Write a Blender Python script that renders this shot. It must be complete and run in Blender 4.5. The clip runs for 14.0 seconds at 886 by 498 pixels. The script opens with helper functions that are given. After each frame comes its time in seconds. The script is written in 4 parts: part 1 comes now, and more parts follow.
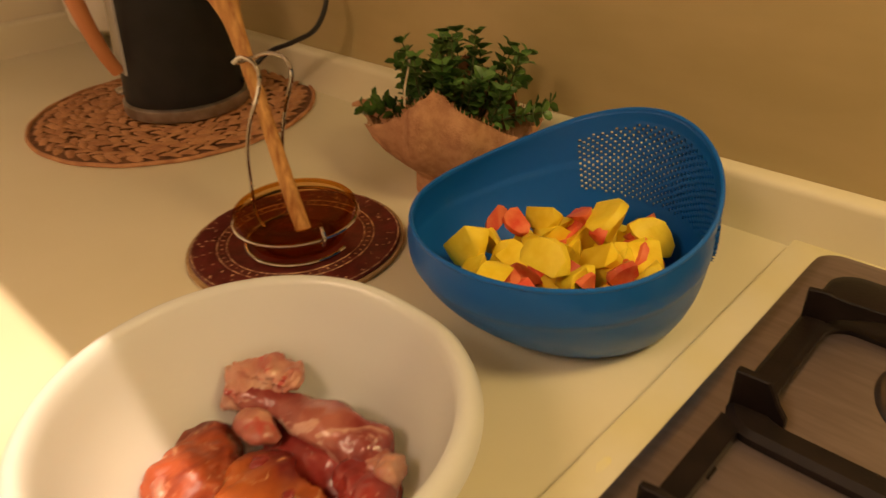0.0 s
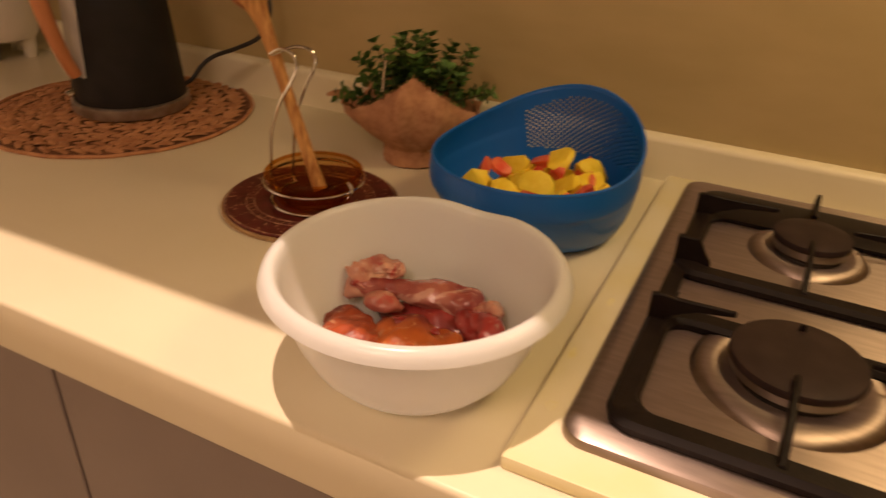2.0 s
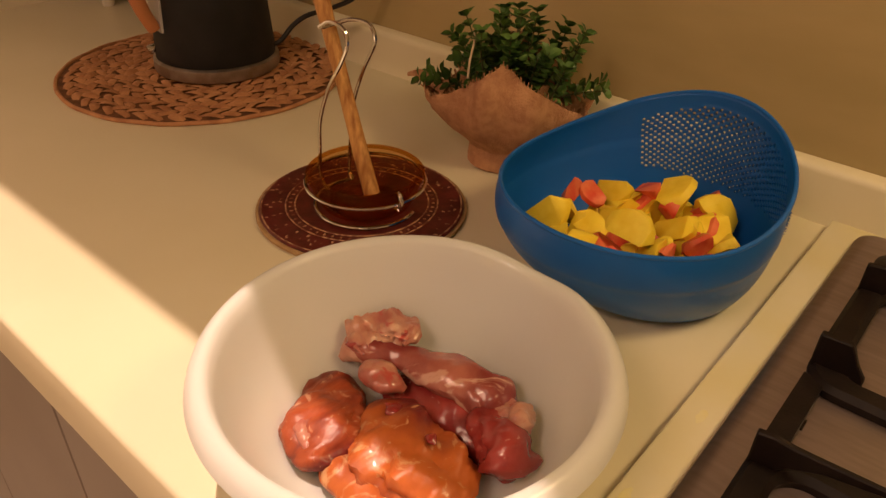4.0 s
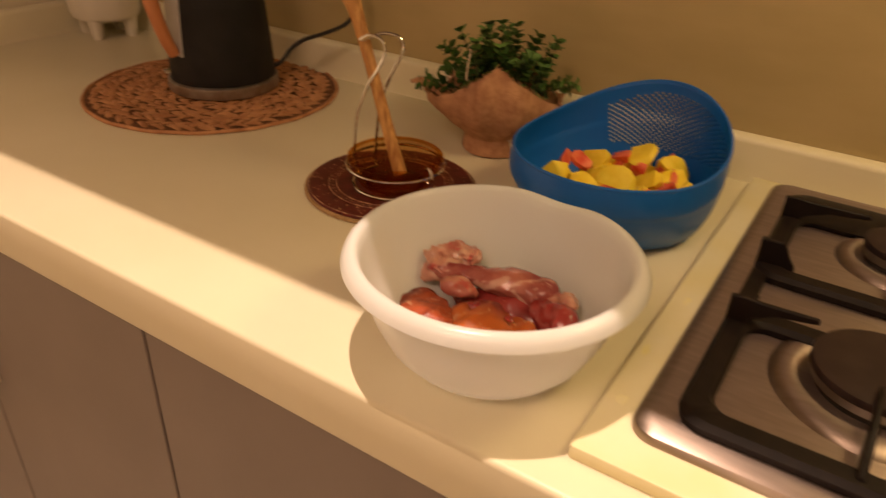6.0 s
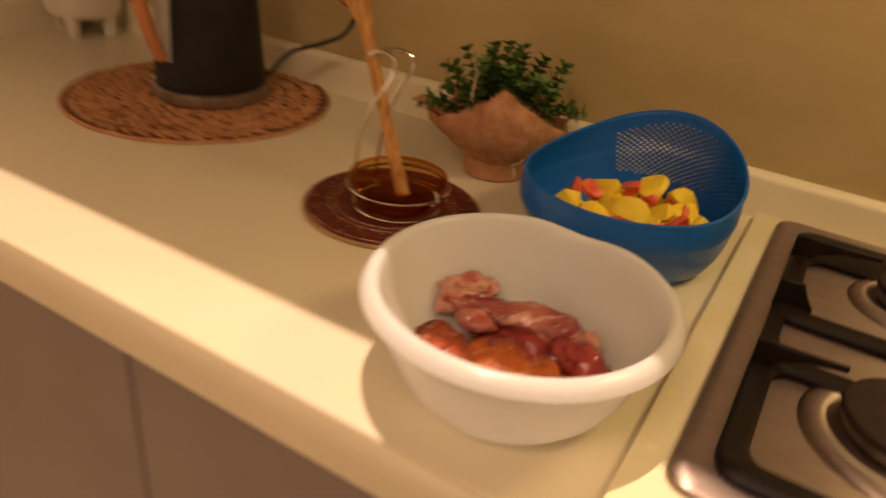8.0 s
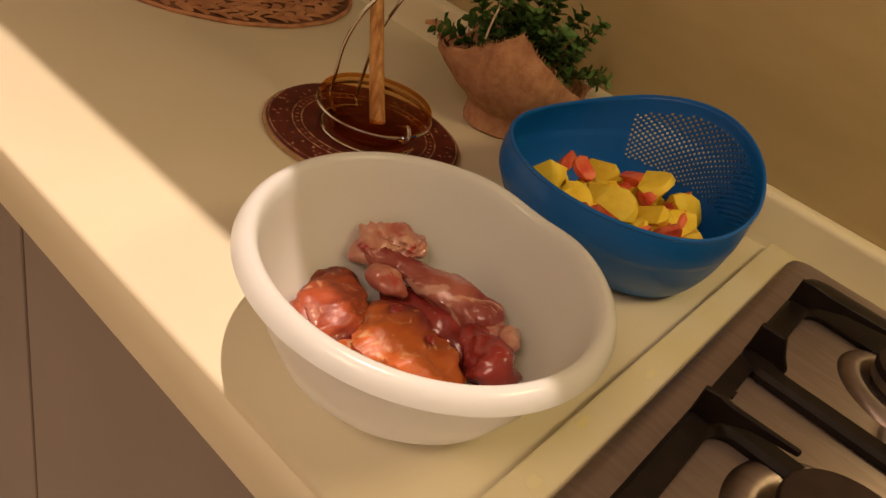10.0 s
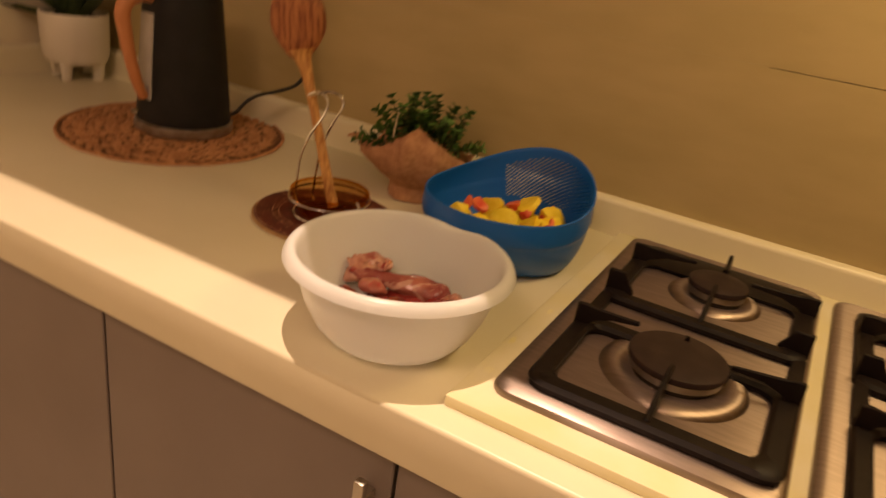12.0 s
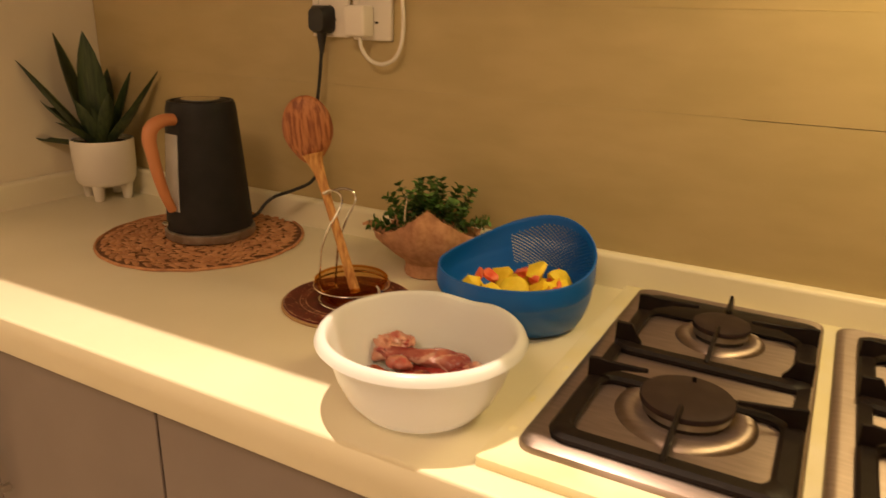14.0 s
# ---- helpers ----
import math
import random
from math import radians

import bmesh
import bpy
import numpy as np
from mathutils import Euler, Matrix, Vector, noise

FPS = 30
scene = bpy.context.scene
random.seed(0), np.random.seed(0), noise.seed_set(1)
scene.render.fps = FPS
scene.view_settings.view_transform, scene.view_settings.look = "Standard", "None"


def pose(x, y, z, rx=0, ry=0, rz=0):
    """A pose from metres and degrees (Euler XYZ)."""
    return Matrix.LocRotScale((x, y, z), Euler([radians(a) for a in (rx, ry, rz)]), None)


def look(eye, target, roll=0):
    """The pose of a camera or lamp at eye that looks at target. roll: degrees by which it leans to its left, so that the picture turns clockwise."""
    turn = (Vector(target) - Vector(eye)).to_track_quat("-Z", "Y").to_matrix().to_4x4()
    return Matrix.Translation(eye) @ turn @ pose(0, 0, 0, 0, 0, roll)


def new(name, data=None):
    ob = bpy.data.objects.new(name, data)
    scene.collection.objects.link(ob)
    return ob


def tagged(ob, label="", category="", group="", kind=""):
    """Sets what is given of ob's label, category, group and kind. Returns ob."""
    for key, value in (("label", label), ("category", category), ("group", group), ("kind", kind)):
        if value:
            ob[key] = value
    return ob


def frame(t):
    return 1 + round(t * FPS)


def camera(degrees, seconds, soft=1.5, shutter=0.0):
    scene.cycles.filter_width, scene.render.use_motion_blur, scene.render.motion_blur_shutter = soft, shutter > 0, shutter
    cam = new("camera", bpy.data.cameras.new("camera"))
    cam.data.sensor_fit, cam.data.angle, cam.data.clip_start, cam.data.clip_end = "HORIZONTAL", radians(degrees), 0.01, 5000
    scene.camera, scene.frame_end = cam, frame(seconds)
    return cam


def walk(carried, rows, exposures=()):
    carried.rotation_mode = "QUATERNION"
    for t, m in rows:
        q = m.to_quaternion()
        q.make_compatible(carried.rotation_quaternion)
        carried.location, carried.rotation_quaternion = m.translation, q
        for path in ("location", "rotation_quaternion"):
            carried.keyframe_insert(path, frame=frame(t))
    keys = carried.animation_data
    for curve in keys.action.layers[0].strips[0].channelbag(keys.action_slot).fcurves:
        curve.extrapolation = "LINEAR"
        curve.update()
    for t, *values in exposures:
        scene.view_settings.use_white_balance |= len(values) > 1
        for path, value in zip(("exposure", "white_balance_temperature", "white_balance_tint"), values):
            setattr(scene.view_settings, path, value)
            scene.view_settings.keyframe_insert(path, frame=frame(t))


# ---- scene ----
cam = camera(63.3, 14.0, soft=1.4, shutter=0.6)
PATH = [
    (0, (0.1554, -0.0158, 1.2536), (-1.0437, 1.1973, 0.2088), -2.55),
    (0.5, (0.0988, 0.0374, 1.2324), (-1.0467, 1.2499, 0.1285), -2.15),
    (1, (0.0836, -0.0440, 1.2462), (-1.0095, 1.1766, 0.0987), -1.23),
    (1.5, (0.0762, -0.2136, 1.2581), (-0.8882, 1.1660, 0.1818), 1.80),
    (2, (0.1117, -0.3107, 1.2774), (-0.6494, 1.2601, 0.2935), 2.23),
    (2.5, (0.1216, -0.3266, 1.2714), (-0.5605, 1.3008, 0.3281), 2.84),
    (3, (0.1112, -0.2549, 1.2606), (-0.7206, 1.2426, 0.2328), 1.75),
    (3.5, (0.0968, -0.1455, 1.2633), (-0.9111, 1.1780, 0.1537), 1.59),
    (3.7, (0.0905, -0.1076, 1.2612), (-0.9735, 1.1678, 0.1515), 1.95),
    (5.8, (0.1080, -0.2907, 1.2770), (-0.8953, 1.1409, 0.3049), 1.26),
    (6, (0.1078, -0.3239, 1.2786), (-0.8046, 1.1416, 0.2677), 2.46),
    (6.5, (0.1489, -0.3892, 1.2939), (-0.6311, 1.1998, 0.3665), 2.22),
    (7, (0.2258, -0.5433, 1.3110), (-0.5899, 1.0840, 0.4853), 2.12),
    (7.5, (0.1985, -0.5197, 1.2886), (-0.7381, 0.9770, 0.3464), 1.72),
    (8, (0.0471, -0.3213, 1.2732), (-0.7806, 1.2200, 0.2981), 6.28),
    (8.2, (0.0378, -0.2756, 1.2518), (-0.6991, 1.2612, 0.2130), 11.01),
    (10.3, (0.0762, -0.2016, 1.2436), (-0.7478, 1.2389, 0.1348), 20.72),
    (10.5, (0.0598, -0.2509, 1.2507), (-0.6861, 1.2261, 0.1478), 20.96),
    (11, (0.0514, -0.3217, 1.2664), (-0.5978, 1.2617, 0.2288), 20.45),
    (11.5, (0.1168, -0.3855, 1.2825), (-0.6646, 1.2095, 0.3697), 16.78),
    (12, (0.2228, -0.4762, 1.3032), (-0.5904, 1.1651, 0.4999), 8.65),
    (12.5, (0.2506, -0.5124, 1.3408), (-0.5988, 1.1751, 0.6722), 3.25),
    (13, (0.2180, -0.5081, 1.3512), (-0.7982, 1.0940, 0.7126), 1.23),
    (13.5, (0.2279, -0.5170, 1.3506), (-0.7417, 1.1228, 0.7325), 1.48),
    (14, (0.2625, -0.5313, 1.3411), (-0.6506, 1.1351, 0.7059), 1.34),
]


EXPOSURES = [(0, 0.20, 6600, 11), (0.5, 0.80, 5950, 6), (1, 0.92, 5950, 8), (1.5, -0.08, 6550, 18), (2, -0.20, 6400, 22), (2.5, -0.20, 6400, 21), (3, -0.12, 6450, 20), (3.5, -0.08, 6480, 21), (6, -0.12, 6400, 18),
             (7, -0.22, 6650, 23), (8, -0.13, 6550, 20), (10.5, -0.31, 5800, 14), (11, -0.32, 5980, 16), (11.5, -0.31, 6500, 20), (12.5, 0.02, 6850, 17), (13, 0.32, 6660, 12), (14, 0.25, 6480, 10)]
walk(cam, [(t, look(eye, target, roll)) for t, eye, target, roll in PATH], EXPOSURES)

# ---- world, lamps ----
world = bpy.data.worlds.new("dim_room")
scene.world = world
world.use_nodes = True
world.node_tree.nodes["Background"].inputs[0].default_value = (1.0, 0.72, 0.42, 1)
world.node_tree.nodes["Background"].inputs[1].default_value = 0.02


def lamp(name, kind, place, target, power, colour, size, spot=None):
    data = bpy.data.lights.new(name, kind)
    data.energy, data.color = power, colour
    if kind == "AREA":
        data.shape, data.size = "DISK", size
    else:
        data.shadow_soft_size = size
    if kind == "SPOT":
        data.spot_size, data.spot_blend = radians(spot), 0.5
    ob = new(name, data)
    ob.matrix_world = look(place, target)
    return ob


WARM = (1.0, 0.67, 0.43)
lamp("ceiling_spot", "SPOT", (-0.26, -0.02, 2.5), (-0.2, -0.02, 0), 130, (1.0, 0.73, 0.52), 0.006, 120)
# the area lamp at y -1.3 is an added unseen fill for the shaded parts
lamp("room_fill", "AREA", (-0.1, -1.3, 2.5), (-0.1, -1.25, 0), 18, WARM, 0.7)
lamp("hood_light", "AREA", (0.46, 0.40, 1.745), (0.45, 0.41, 0.9), 4.9, (1.0, 0.725, 0.33), 0.28)


# ---- materials ----
def mat(name, a, b=None, scale=30.0, rough=0.5, metal=0.0, bump=0.0, bscale=120.0, detail=6.0, contrast=(0.35, 0.65), sss=0.0,
        sss_radius=(0.01, 0.006, 0.003), trans=0.0, ior=1.45, coat=0.0, stretch=(1, 1, 1), rand=0.0, rvar=0.0, spec=0.5):
    """Principled surface: two colours mixed by noise at two scales, with fine relief."""
    m = bpy.data.materials.new(name)
    m.use_nodes = True
    nt = m.node_tree
    n, l = nt.nodes, nt.links
    p = n["Principled BSDF"]
    p.inputs["Roughness"].default_value = rough
    p.inputs["Metallic"].default_value = metal
    p.inputs["IOR"].default_value = ior
    p.inputs["Transmission Weight"].default_value = trans
    p.inputs["Coat Weight"].default_value = coat
    p.inputs["Specular IOR Level"].default_value = spec
    if sss:
        p.inputs["Subsurface Weight"].default_value = sss
        p.inputs["Subsurface Radius"].default_value = sss_radius
        p.inputs["Subsurface Scale"].default_value = 1.0
    tc = n.new("ShaderNodeTexCoord")
    mp = n.new("ShaderNodeMapping")
    mp.inputs["Scale"].default_value = stretch
    l.new(tc.outputs["Object"], mp.inputs["Vector"])
    n1 = n.new("ShaderNodeTexNoise")
    n1.inputs["Scale"].default_value, n1.inputs["Detail"].default_value = scale, detail
    l.new(mp.outputs[0], n1.inputs["Vector"])
    rmp = n.new("ShaderNodeValToRGB")
    rmp.color_ramp.elements[0].position, rmp.color_ramp.elements[1].position = contrast
    rmp.color_ramp.elements[0].color = (*a, 1)
    rmp.color_ramp.elements[1].color = (*(b or a), 1)
    l.new(n1.outputs["Fac"], rmp.inputs["Fac"])
    col = rmp.outputs["Color"]
    if rand:
        oi = n.new("ShaderNodeObjectInfo")
        hv = n.new("ShaderNodeHueSaturation")
        mr = n.new("ShaderNodeMapRange")
        mr.inputs[3].default_value, mr.inputs[4].default_value = 1 - rand, 1 + rand
        l.new(oi.outputs["Random"], mr.inputs[0])
        l.new(mr.outputs[0], hv.inputs["Value"])
        l.new(col, hv.inputs["Color"])
        col = hv.outputs["Color"]
    l.new(col, p.inputs["Base Color"])
    if rvar:
        n3 = n.new("ShaderNodeTexNoise")
        n3.inputs["Scale"].default_value = scale * 0.4
        l.new(mp.outputs[0], n3.inputs["Vector"])
        mr = n.new("ShaderNodeMapRange")
        mr.inputs[3].default_value, mr.inputs[4].default_value = max(0.02, rough - rvar), min(1, rough + rvar)
        l.new(n3.outputs["Fac"], mr.inputs[0])
        l.new(mr.outputs[0], p.inputs["Roughness"])
    if bump:
        n2 = n.new("ShaderNodeTexNoise")
        n2.inputs["Scale"].default_value, n2.inputs["Detail"].default_value = bscale, 4
        l.new(mp.outputs[0], n2.inputs["Vector"])
        bp = n.new("ShaderNodeBump")
        bp.inputs["Strength"].default_value, bp.inputs["Distance"].default_value = bump, 0.002
        l.new(n2.outputs["Fac"], bp.inputs["Height"])
        l.new(bp.outputs[0], p.inputs["Normal"])
    return m


M_COUNTER = mat("cream_solid_surface", (0.78, 0.718, 0.525), (0.745, 0.682, 0.482), 6, 0.34, rvar=0.08, bump=0.02, bscale=300)
M_SLAB = mat("cream_slab", (0.79, 0.735, 0.54), (0.75, 0.68, 0.40), 12, 0.32, rvar=0.08)
M_STAIN = mat("turmeric_stain", (0.775, 0.70, 0.33), (0.80, 0.745, 0.53), 40, 0.34)
M_WALL = mat("beige_wall_tile", (0.432, 0.339, 0.157), (0.476, 0.372, 0.180), 7, 0.40, rvar=0.06, bump=0.05, bscale=14, stretch=(1, 1, 3))
M_SIDEWALL = mat("cream_side_wall", (0.70, 0.62, 0.46), (0.74, 0.66, 0.50), 5, 0.6, bump=0.04, bscale=60)
M_GROUT = mat("tile_joint", (0.40, 0.31, 0.16), (0.48, 0.38, 0.20), 30, 0.8)
M_DOOR = mat("taupe_laminate", (0.215, 0.174, 0.156), (0.240, 0.196, 0.175), 5, 0.42, rvar=0.06, bump=0.015, bscale=200)
M_DARK = mat("dark_gap", (0.03, 0.025, 0.02), (0.05, 0.04, 0.03), 20, 0.8)
M_STEEL = mat("brushed_steel", (0.360, 0.292, 0.250), (0.300, 0.242, 0.207), 25, 0.42, 1.0, stretch=(1, 7, 1), rvar=0.04)


def brushed(m, amount, along):
    """Fine brush lines: the gloss smears along one direction."""
    nt = m.node_tree
    p = nt.nodes["Principled BSDF"]
    p.inputs["Anisotropic"].default_value = amount
    way = nt.nodes.new("ShaderNodeCombineXYZ")
    way.inputs[0].default_value, way.inputs[1].default_value, way.inputs[2].default_value = along
    nt.links.new(way.outputs[0], p.inputs["Tangent"])


brushed(M_STEEL, 0.85, (0, 1, 0))
M_CHROME = mat("polished_steel_wire", (0.72, 0.70, 0.68), (0.65, 0.62, 0.6), 40, 0.12, 1.0)
M_NICKEL = mat("satin_nickel", (0.66, 0.62, 0.55), (0.58, 0.54, 0.47), 60, 0.35, 1.0)
M_IRON = mat("black_cast_iron", (0.0075, 0.0045, 0.0042), (0.013, 0.0080, 0.0072), 60, 0.48, bump=0.12, bscale=500, spec=0.22)
M_CAP = mat("enamel_burner_cap", (0.030, 0.0190, 0.0170), (0.042, 0.0270, 0.0240), 40, 0.52, bump=0.06, bscale=400, spec=0.15)
M_ALU = mat("burner_aluminium", (0.45, 0.42, 0.38), (0.30, 0.26, 0.22), 40, 0.4, 0.9)
M_BOWL = mat("white_plastic", (0.885, 0.905, 0.905), (0.865, 0.885, 0.885), 8, 0.24, coat=0.4)
def let_through(m, colour, share):
    """Thin plastic that lets some light through."""
    nt = m.node_tree
    tr = nt.nodes.new("ShaderNodeBsdfTranslucent")
    tr.inputs["Color"].default_value = (*colour, 1)
    mx = nt.nodes.new("ShaderNodeMixShader")
    mx.inputs[0].default_value = share
    out = nt.nodes["Material Output"]
    nt.links.new(nt.nodes["Principled BSDF"].outputs[0], mx.inputs[1])
    nt.links.new(tr.outputs[0], mx.inputs[2])
    nt.links.new(mx.outputs[0], out.inputs["Surface"])


let_through(M_BOWL, (0.93, 0.93, 0.90), 0.42)
M_BLUE = mat("blue_plastic", (0.005, 0.108, 0.44), (0.006, 0.120, 0.47), 10, 0.34, bump=0.02, bscale=600, rvar=0.06)
M_POTATO = mat("yellow_fruit", (0.78, 0.55, 0.018), (0.87, 0.66, 0.050), 70, 0.46, sss=0.10, bump=0.15, bscale=250, rand=0.10, spec=0.28)
M_RED = mat("red_fruit", (0.66, 0.06, 0.03), (0.80, 0.22, 0.09), 60, 0.42, sss=0.10, bump=0.1, bscale=200, rand=0.2, spec=0.3)
M_PINK = mat("chicken_meat", (0.22, 0.036, 0.032), (0.42, 0.14, 0.10), 22, 0.26, sss=0.12, bump=0.5, bscale=90, coat=0.35, contrast=(0.40, 0.60), detail=8)
M_ORANGE = mat("chicken_skin", (0.16, 0.013, 0.010), (0.48, 0.118, 0.022), 16, 0.40, sss=0.14, bump=0.32, bscale=110, coat=0.10, contrast=(0.42, 0.60), detail=8)
M_STREAK = mat("streaked_chicken_skin", (0.12, 0.010, 0.008), (0.36, 0.070, 0.020), 30, 0.38, sss=0.12, bump=0.32, bscale=90, coat=0.12, contrast=(0.44, 0.62), stretch=(2.2, 0.7, 1), detail=8)
M_DEEP = mat("dark_red_meat", (0.16, 0.010, 0.010), (0.34, 0.045, 0.036), 30, 0.24, sss=0.12, bump=0.5, bscale=90, coat=0.4, contrast=(0.4, 0.6))
M_BONE = mat("bone_cartilage", (0.58, 0.32, 0.22), (0.40, 0.12, 0.085), 40, 0.28, sss=0.15, bump=0.5, bscale=120, coat=0.3, contrast=(0.4, 0.6))
def marbled(m, colour, scale, cover):
    """Pale fat and membrane in patches over the meat."""
    nt = m.node_tree
    p = nt.nodes["Principled BSDF"]
    old = p.inputs["Base Color"].links[0].from_socket
    tex = nt.nodes.new("ShaderNodeTexNoise")
    tex.inputs["Scale"].default_value, tex.inputs["Detail"].default_value, tex.inputs["Distortion"].default_value = scale, 9, 1.6
    tc = nt.nodes.new("ShaderNodeTexCoord")
    nt.links.new(tc.outputs["Object"], tex.inputs["Vector"])
    rp = nt.nodes.new("ShaderNodeValToRGB")
    rp.color_ramp.elements[0].position, rp.color_ramp.elements[1].position = cover, cover + 0.07
    nt.links.new(tex.outputs["Fac"], rp.inputs["Fac"])
    mx = nt.nodes.new("ShaderNodeMix")
    mx.data_type = "RGBA"
    mx.inputs["B"].default_value = (*colour, 1)
    nt.links.new(rp.outputs["Color"], mx.inputs["Factor"])
    nt.links.new(old, mx.inputs["A"])
    nt.links.new(mx.outputs["Result"], p.inputs["Base Color"])


marbled(M_ORANGE, (0.58, 0.30, 0.14), 55, 0.60)
marbled(M_STREAK, (0.55, 0.28, 0.16), 60, 0.60)
marbled(M_PINK, (0.58, 0.32, 0.24), 36, 0.58)
marbled(M_DEEP, (0.50, 0.20, 0.15), 60, 0.64)
marbled(M_BONE, (0.45, 0.08, 0.06), 60, 0.58)
M_GLASS = mat("amber_brown_glass", (0.10, 0.032, 0.010), (0.08, 0.026, 0.008), 10, 0.05, coat=0.5)


def see_through(m, colour, share):
    """Thin tinted glass: part of the light goes straight through and takes on the colour."""
    nt = m.node_tree
    tr = nt.nodes.new("ShaderNodeBsdfTransparent")
    tr.inputs["Color"].default_value = (*colour, 1)
    mx = nt.nodes.new("ShaderNodeMixShader")
    mx.inputs[0].default_value = share
    nt.links.new(nt.nodes["Principled BSDF"].outputs[0], mx.inputs[1])
    nt.links.new(tr.outputs[0], mx.inputs[2])
    nt.links.new(mx.outputs[0], nt.nodes["Material Output"].inputs["Surface"])


see_through(M_GLASS, (0.96, 0.77, 0.48), 0.90)
M_COASTER = mat("maroon_glazed_plate", (0.066, 0.009, 0.009), (0.13, 0.022, 0.018), 70, 0.32, bump=0.12, bscale=160, spec=0.35)
M_MOTIF = mat("tan_motif", (0.46, 0.27, 0.15), (0.17, 0.06, 0.035), 160, 0.45, contrast=(0.42, 0.58))
M_CORK = mat("cork", (0.46, 0.30, 0.14), (0.36, 0.22, 0.10), 150, 0.9, bump=0.5, bscale=300)
M_WEAVE = mat("water_hyacinth", (0.38, 0.165, 0.070), (0.56, 0.28, 0.125), 55, 0.68, bump=0.6, bscale=220, detail=8)
# dark brown that paints the shade in the gaps of the weave
M_WEAVE_GAP = mat("mat_gap_shade", (0.10, 0.040, 0.018), (0.20, 0.085, 0.036), 80, 0.9, bump=0.5)
M_KETTLE = mat("matt_black_coating", (0.010, 0.0096, 0.010), (0.015, 0.014, 0.014), 30, 0.55, bump=0.04, bscale=900, spec=0.3)
M_WOODHANDLE = mat("beech_handle", (0.48, 0.18, 0.07), (0.53, 0.215, 0.088), 9, 0.5, stretch=(1, 1, 1), bump=0.05)
M_WINDOW = mat("grey_gauge", (0.38, 0.36, 0.33), (0.46, 0.43, 0.40), 20, 0.2)
M_SPOON = mat("spoon_wood", (0.30, 0.11, 0.025), (0.66, 0.36, 0.11), 30, 0.55, stretch=(7, 7, 0.35), bump=0.15, bscale=160, contrast=(0.3, 0.7))
M_SPOONHEAD = mat("stained_spoon_wood", (0.19, 0.055, 0.018), (0.41, 0.155, 0.052), 30, 0.55, stretch=(7, 7, 0.45), bump=0.2, bscale=120, contrast=(0.40, 0.58))
M_BURLAP = mat("burlap", (0.40, 0.19, 0.095), (0.54, 0.29, 0.15), 90, 0.95, bump=1.0, bscale=450)
M_TWINE = mat("twine", (0.66, 0.55, 0.40), (0.54, 0.42, 0.28), 120, 0.9, bump=0.5)
M_LEAF = mat("boxwood_leaf", (0.034, 0.092, 0.017), (0.105, 0.205, 0.042), 45, 0.42, contrast=(0.4, 0.6))
M_STEM = mat("green_stem", (0.06, 0.07, 0.02), (0.09, 0.08, 0.03), 60, 0.7)
M_AGAVE = mat("agave_leaf", (0.018, 0.034, 0.014), (0.052, 0.075, 0.027), 40, 0.45, stretch=(4, 4, 0.5))
M_AGAVE_EDGE = mat("agave_margin", (0.26, 0.27, 0.12), (0.33, 0.32, 0.16), 60, 0.5)
M_CERAMIC = mat("white_ceramic", (0.76, 0.71, 0.62), (0.72, 0.67, 0.57), 12, 0.4, bump=0.05, bscale=200)
M_SOIL = mat("soil", (0.03, 0.022, 0.015), (0.06, 0.04, 0.025), 90, 0.95, bump=0.8)
M_WHITEPL = mat("white_socket_plastic", (0.78, 0.72, 0.62), (0.76, 0.70, 0.60), 12, 0.35)
M_BLACKPL = mat("black_plastic", (0.014, 0.013, 0.013), (0.02, 0.019, 0.018), 30, 0.45)
M_WCABLE = mat("white_cable", (0.74, 0.68, 0.58), (0.70, 0.64, 0.54), 30, 0.45)
M_FLOOR = mat("cream_floor_tile", (0.62, 0.54, 0.42), (0.68, 0.60, 0.47), 5, 0.3, bump=0.03)
M_CEIL = mat("white_ceiling", (0.78, 0.75, 0.70), (0.80, 0.77, 0.72), 5, 0.8)


# ---- mesh helpers ----
def part(name, bm, material, parent=None, label="", smooth=True, modifiers=()):
    """One mesh object out of a bmesh, under a thing or a part."""
    me = bpy.data.meshes.new(name)
    if smooth:
        for f in bm.faces:
            f.smooth = True
    bm.to_mesh(me)
    bm.free()
    me.materials.append(material)
    if smooth:
        me.set_sharp_from_angle(angle=radians(38))
    ob = new(name, me)
    if parent is not None:
        ob.parent = parent
    if label:
        ob["label"] = label
    return ob


def thing(name, m, label, category, group="", kind=""):
    """An Empty at the thing's base; its parts are children in its own coordinates."""
    ob = new(name)
    ob.empty_display_size = 0.05
    ob.matrix_basis = m
    return tagged(ob, label, category, group, kind)


def box(x0, x1, y0, y1, z0, z1, bevel=0.0, segments=2, bm=None):
    bm = bm or bmesh.new()
    vs = [bm.verts.new((x, y, z)) for x in (x0, x1) for y in (y0, y1) for z in (z0, z1)]
    fs = [bm.faces.new([vs[i] for i in q]) for q in ((0, 1, 3, 2), (4, 6, 7, 5), (0, 4, 5, 1), (2, 3, 7, 6), (0, 2, 6, 4), (1, 5, 7, 3))]
    if bevel:
        es = {e for f in fs for e in f.edges}
        bmesh.ops.bevel(bm, geom=list(es), offset=bevel, segments=segments, affect="EDGES", profile=0.5)
    return bm


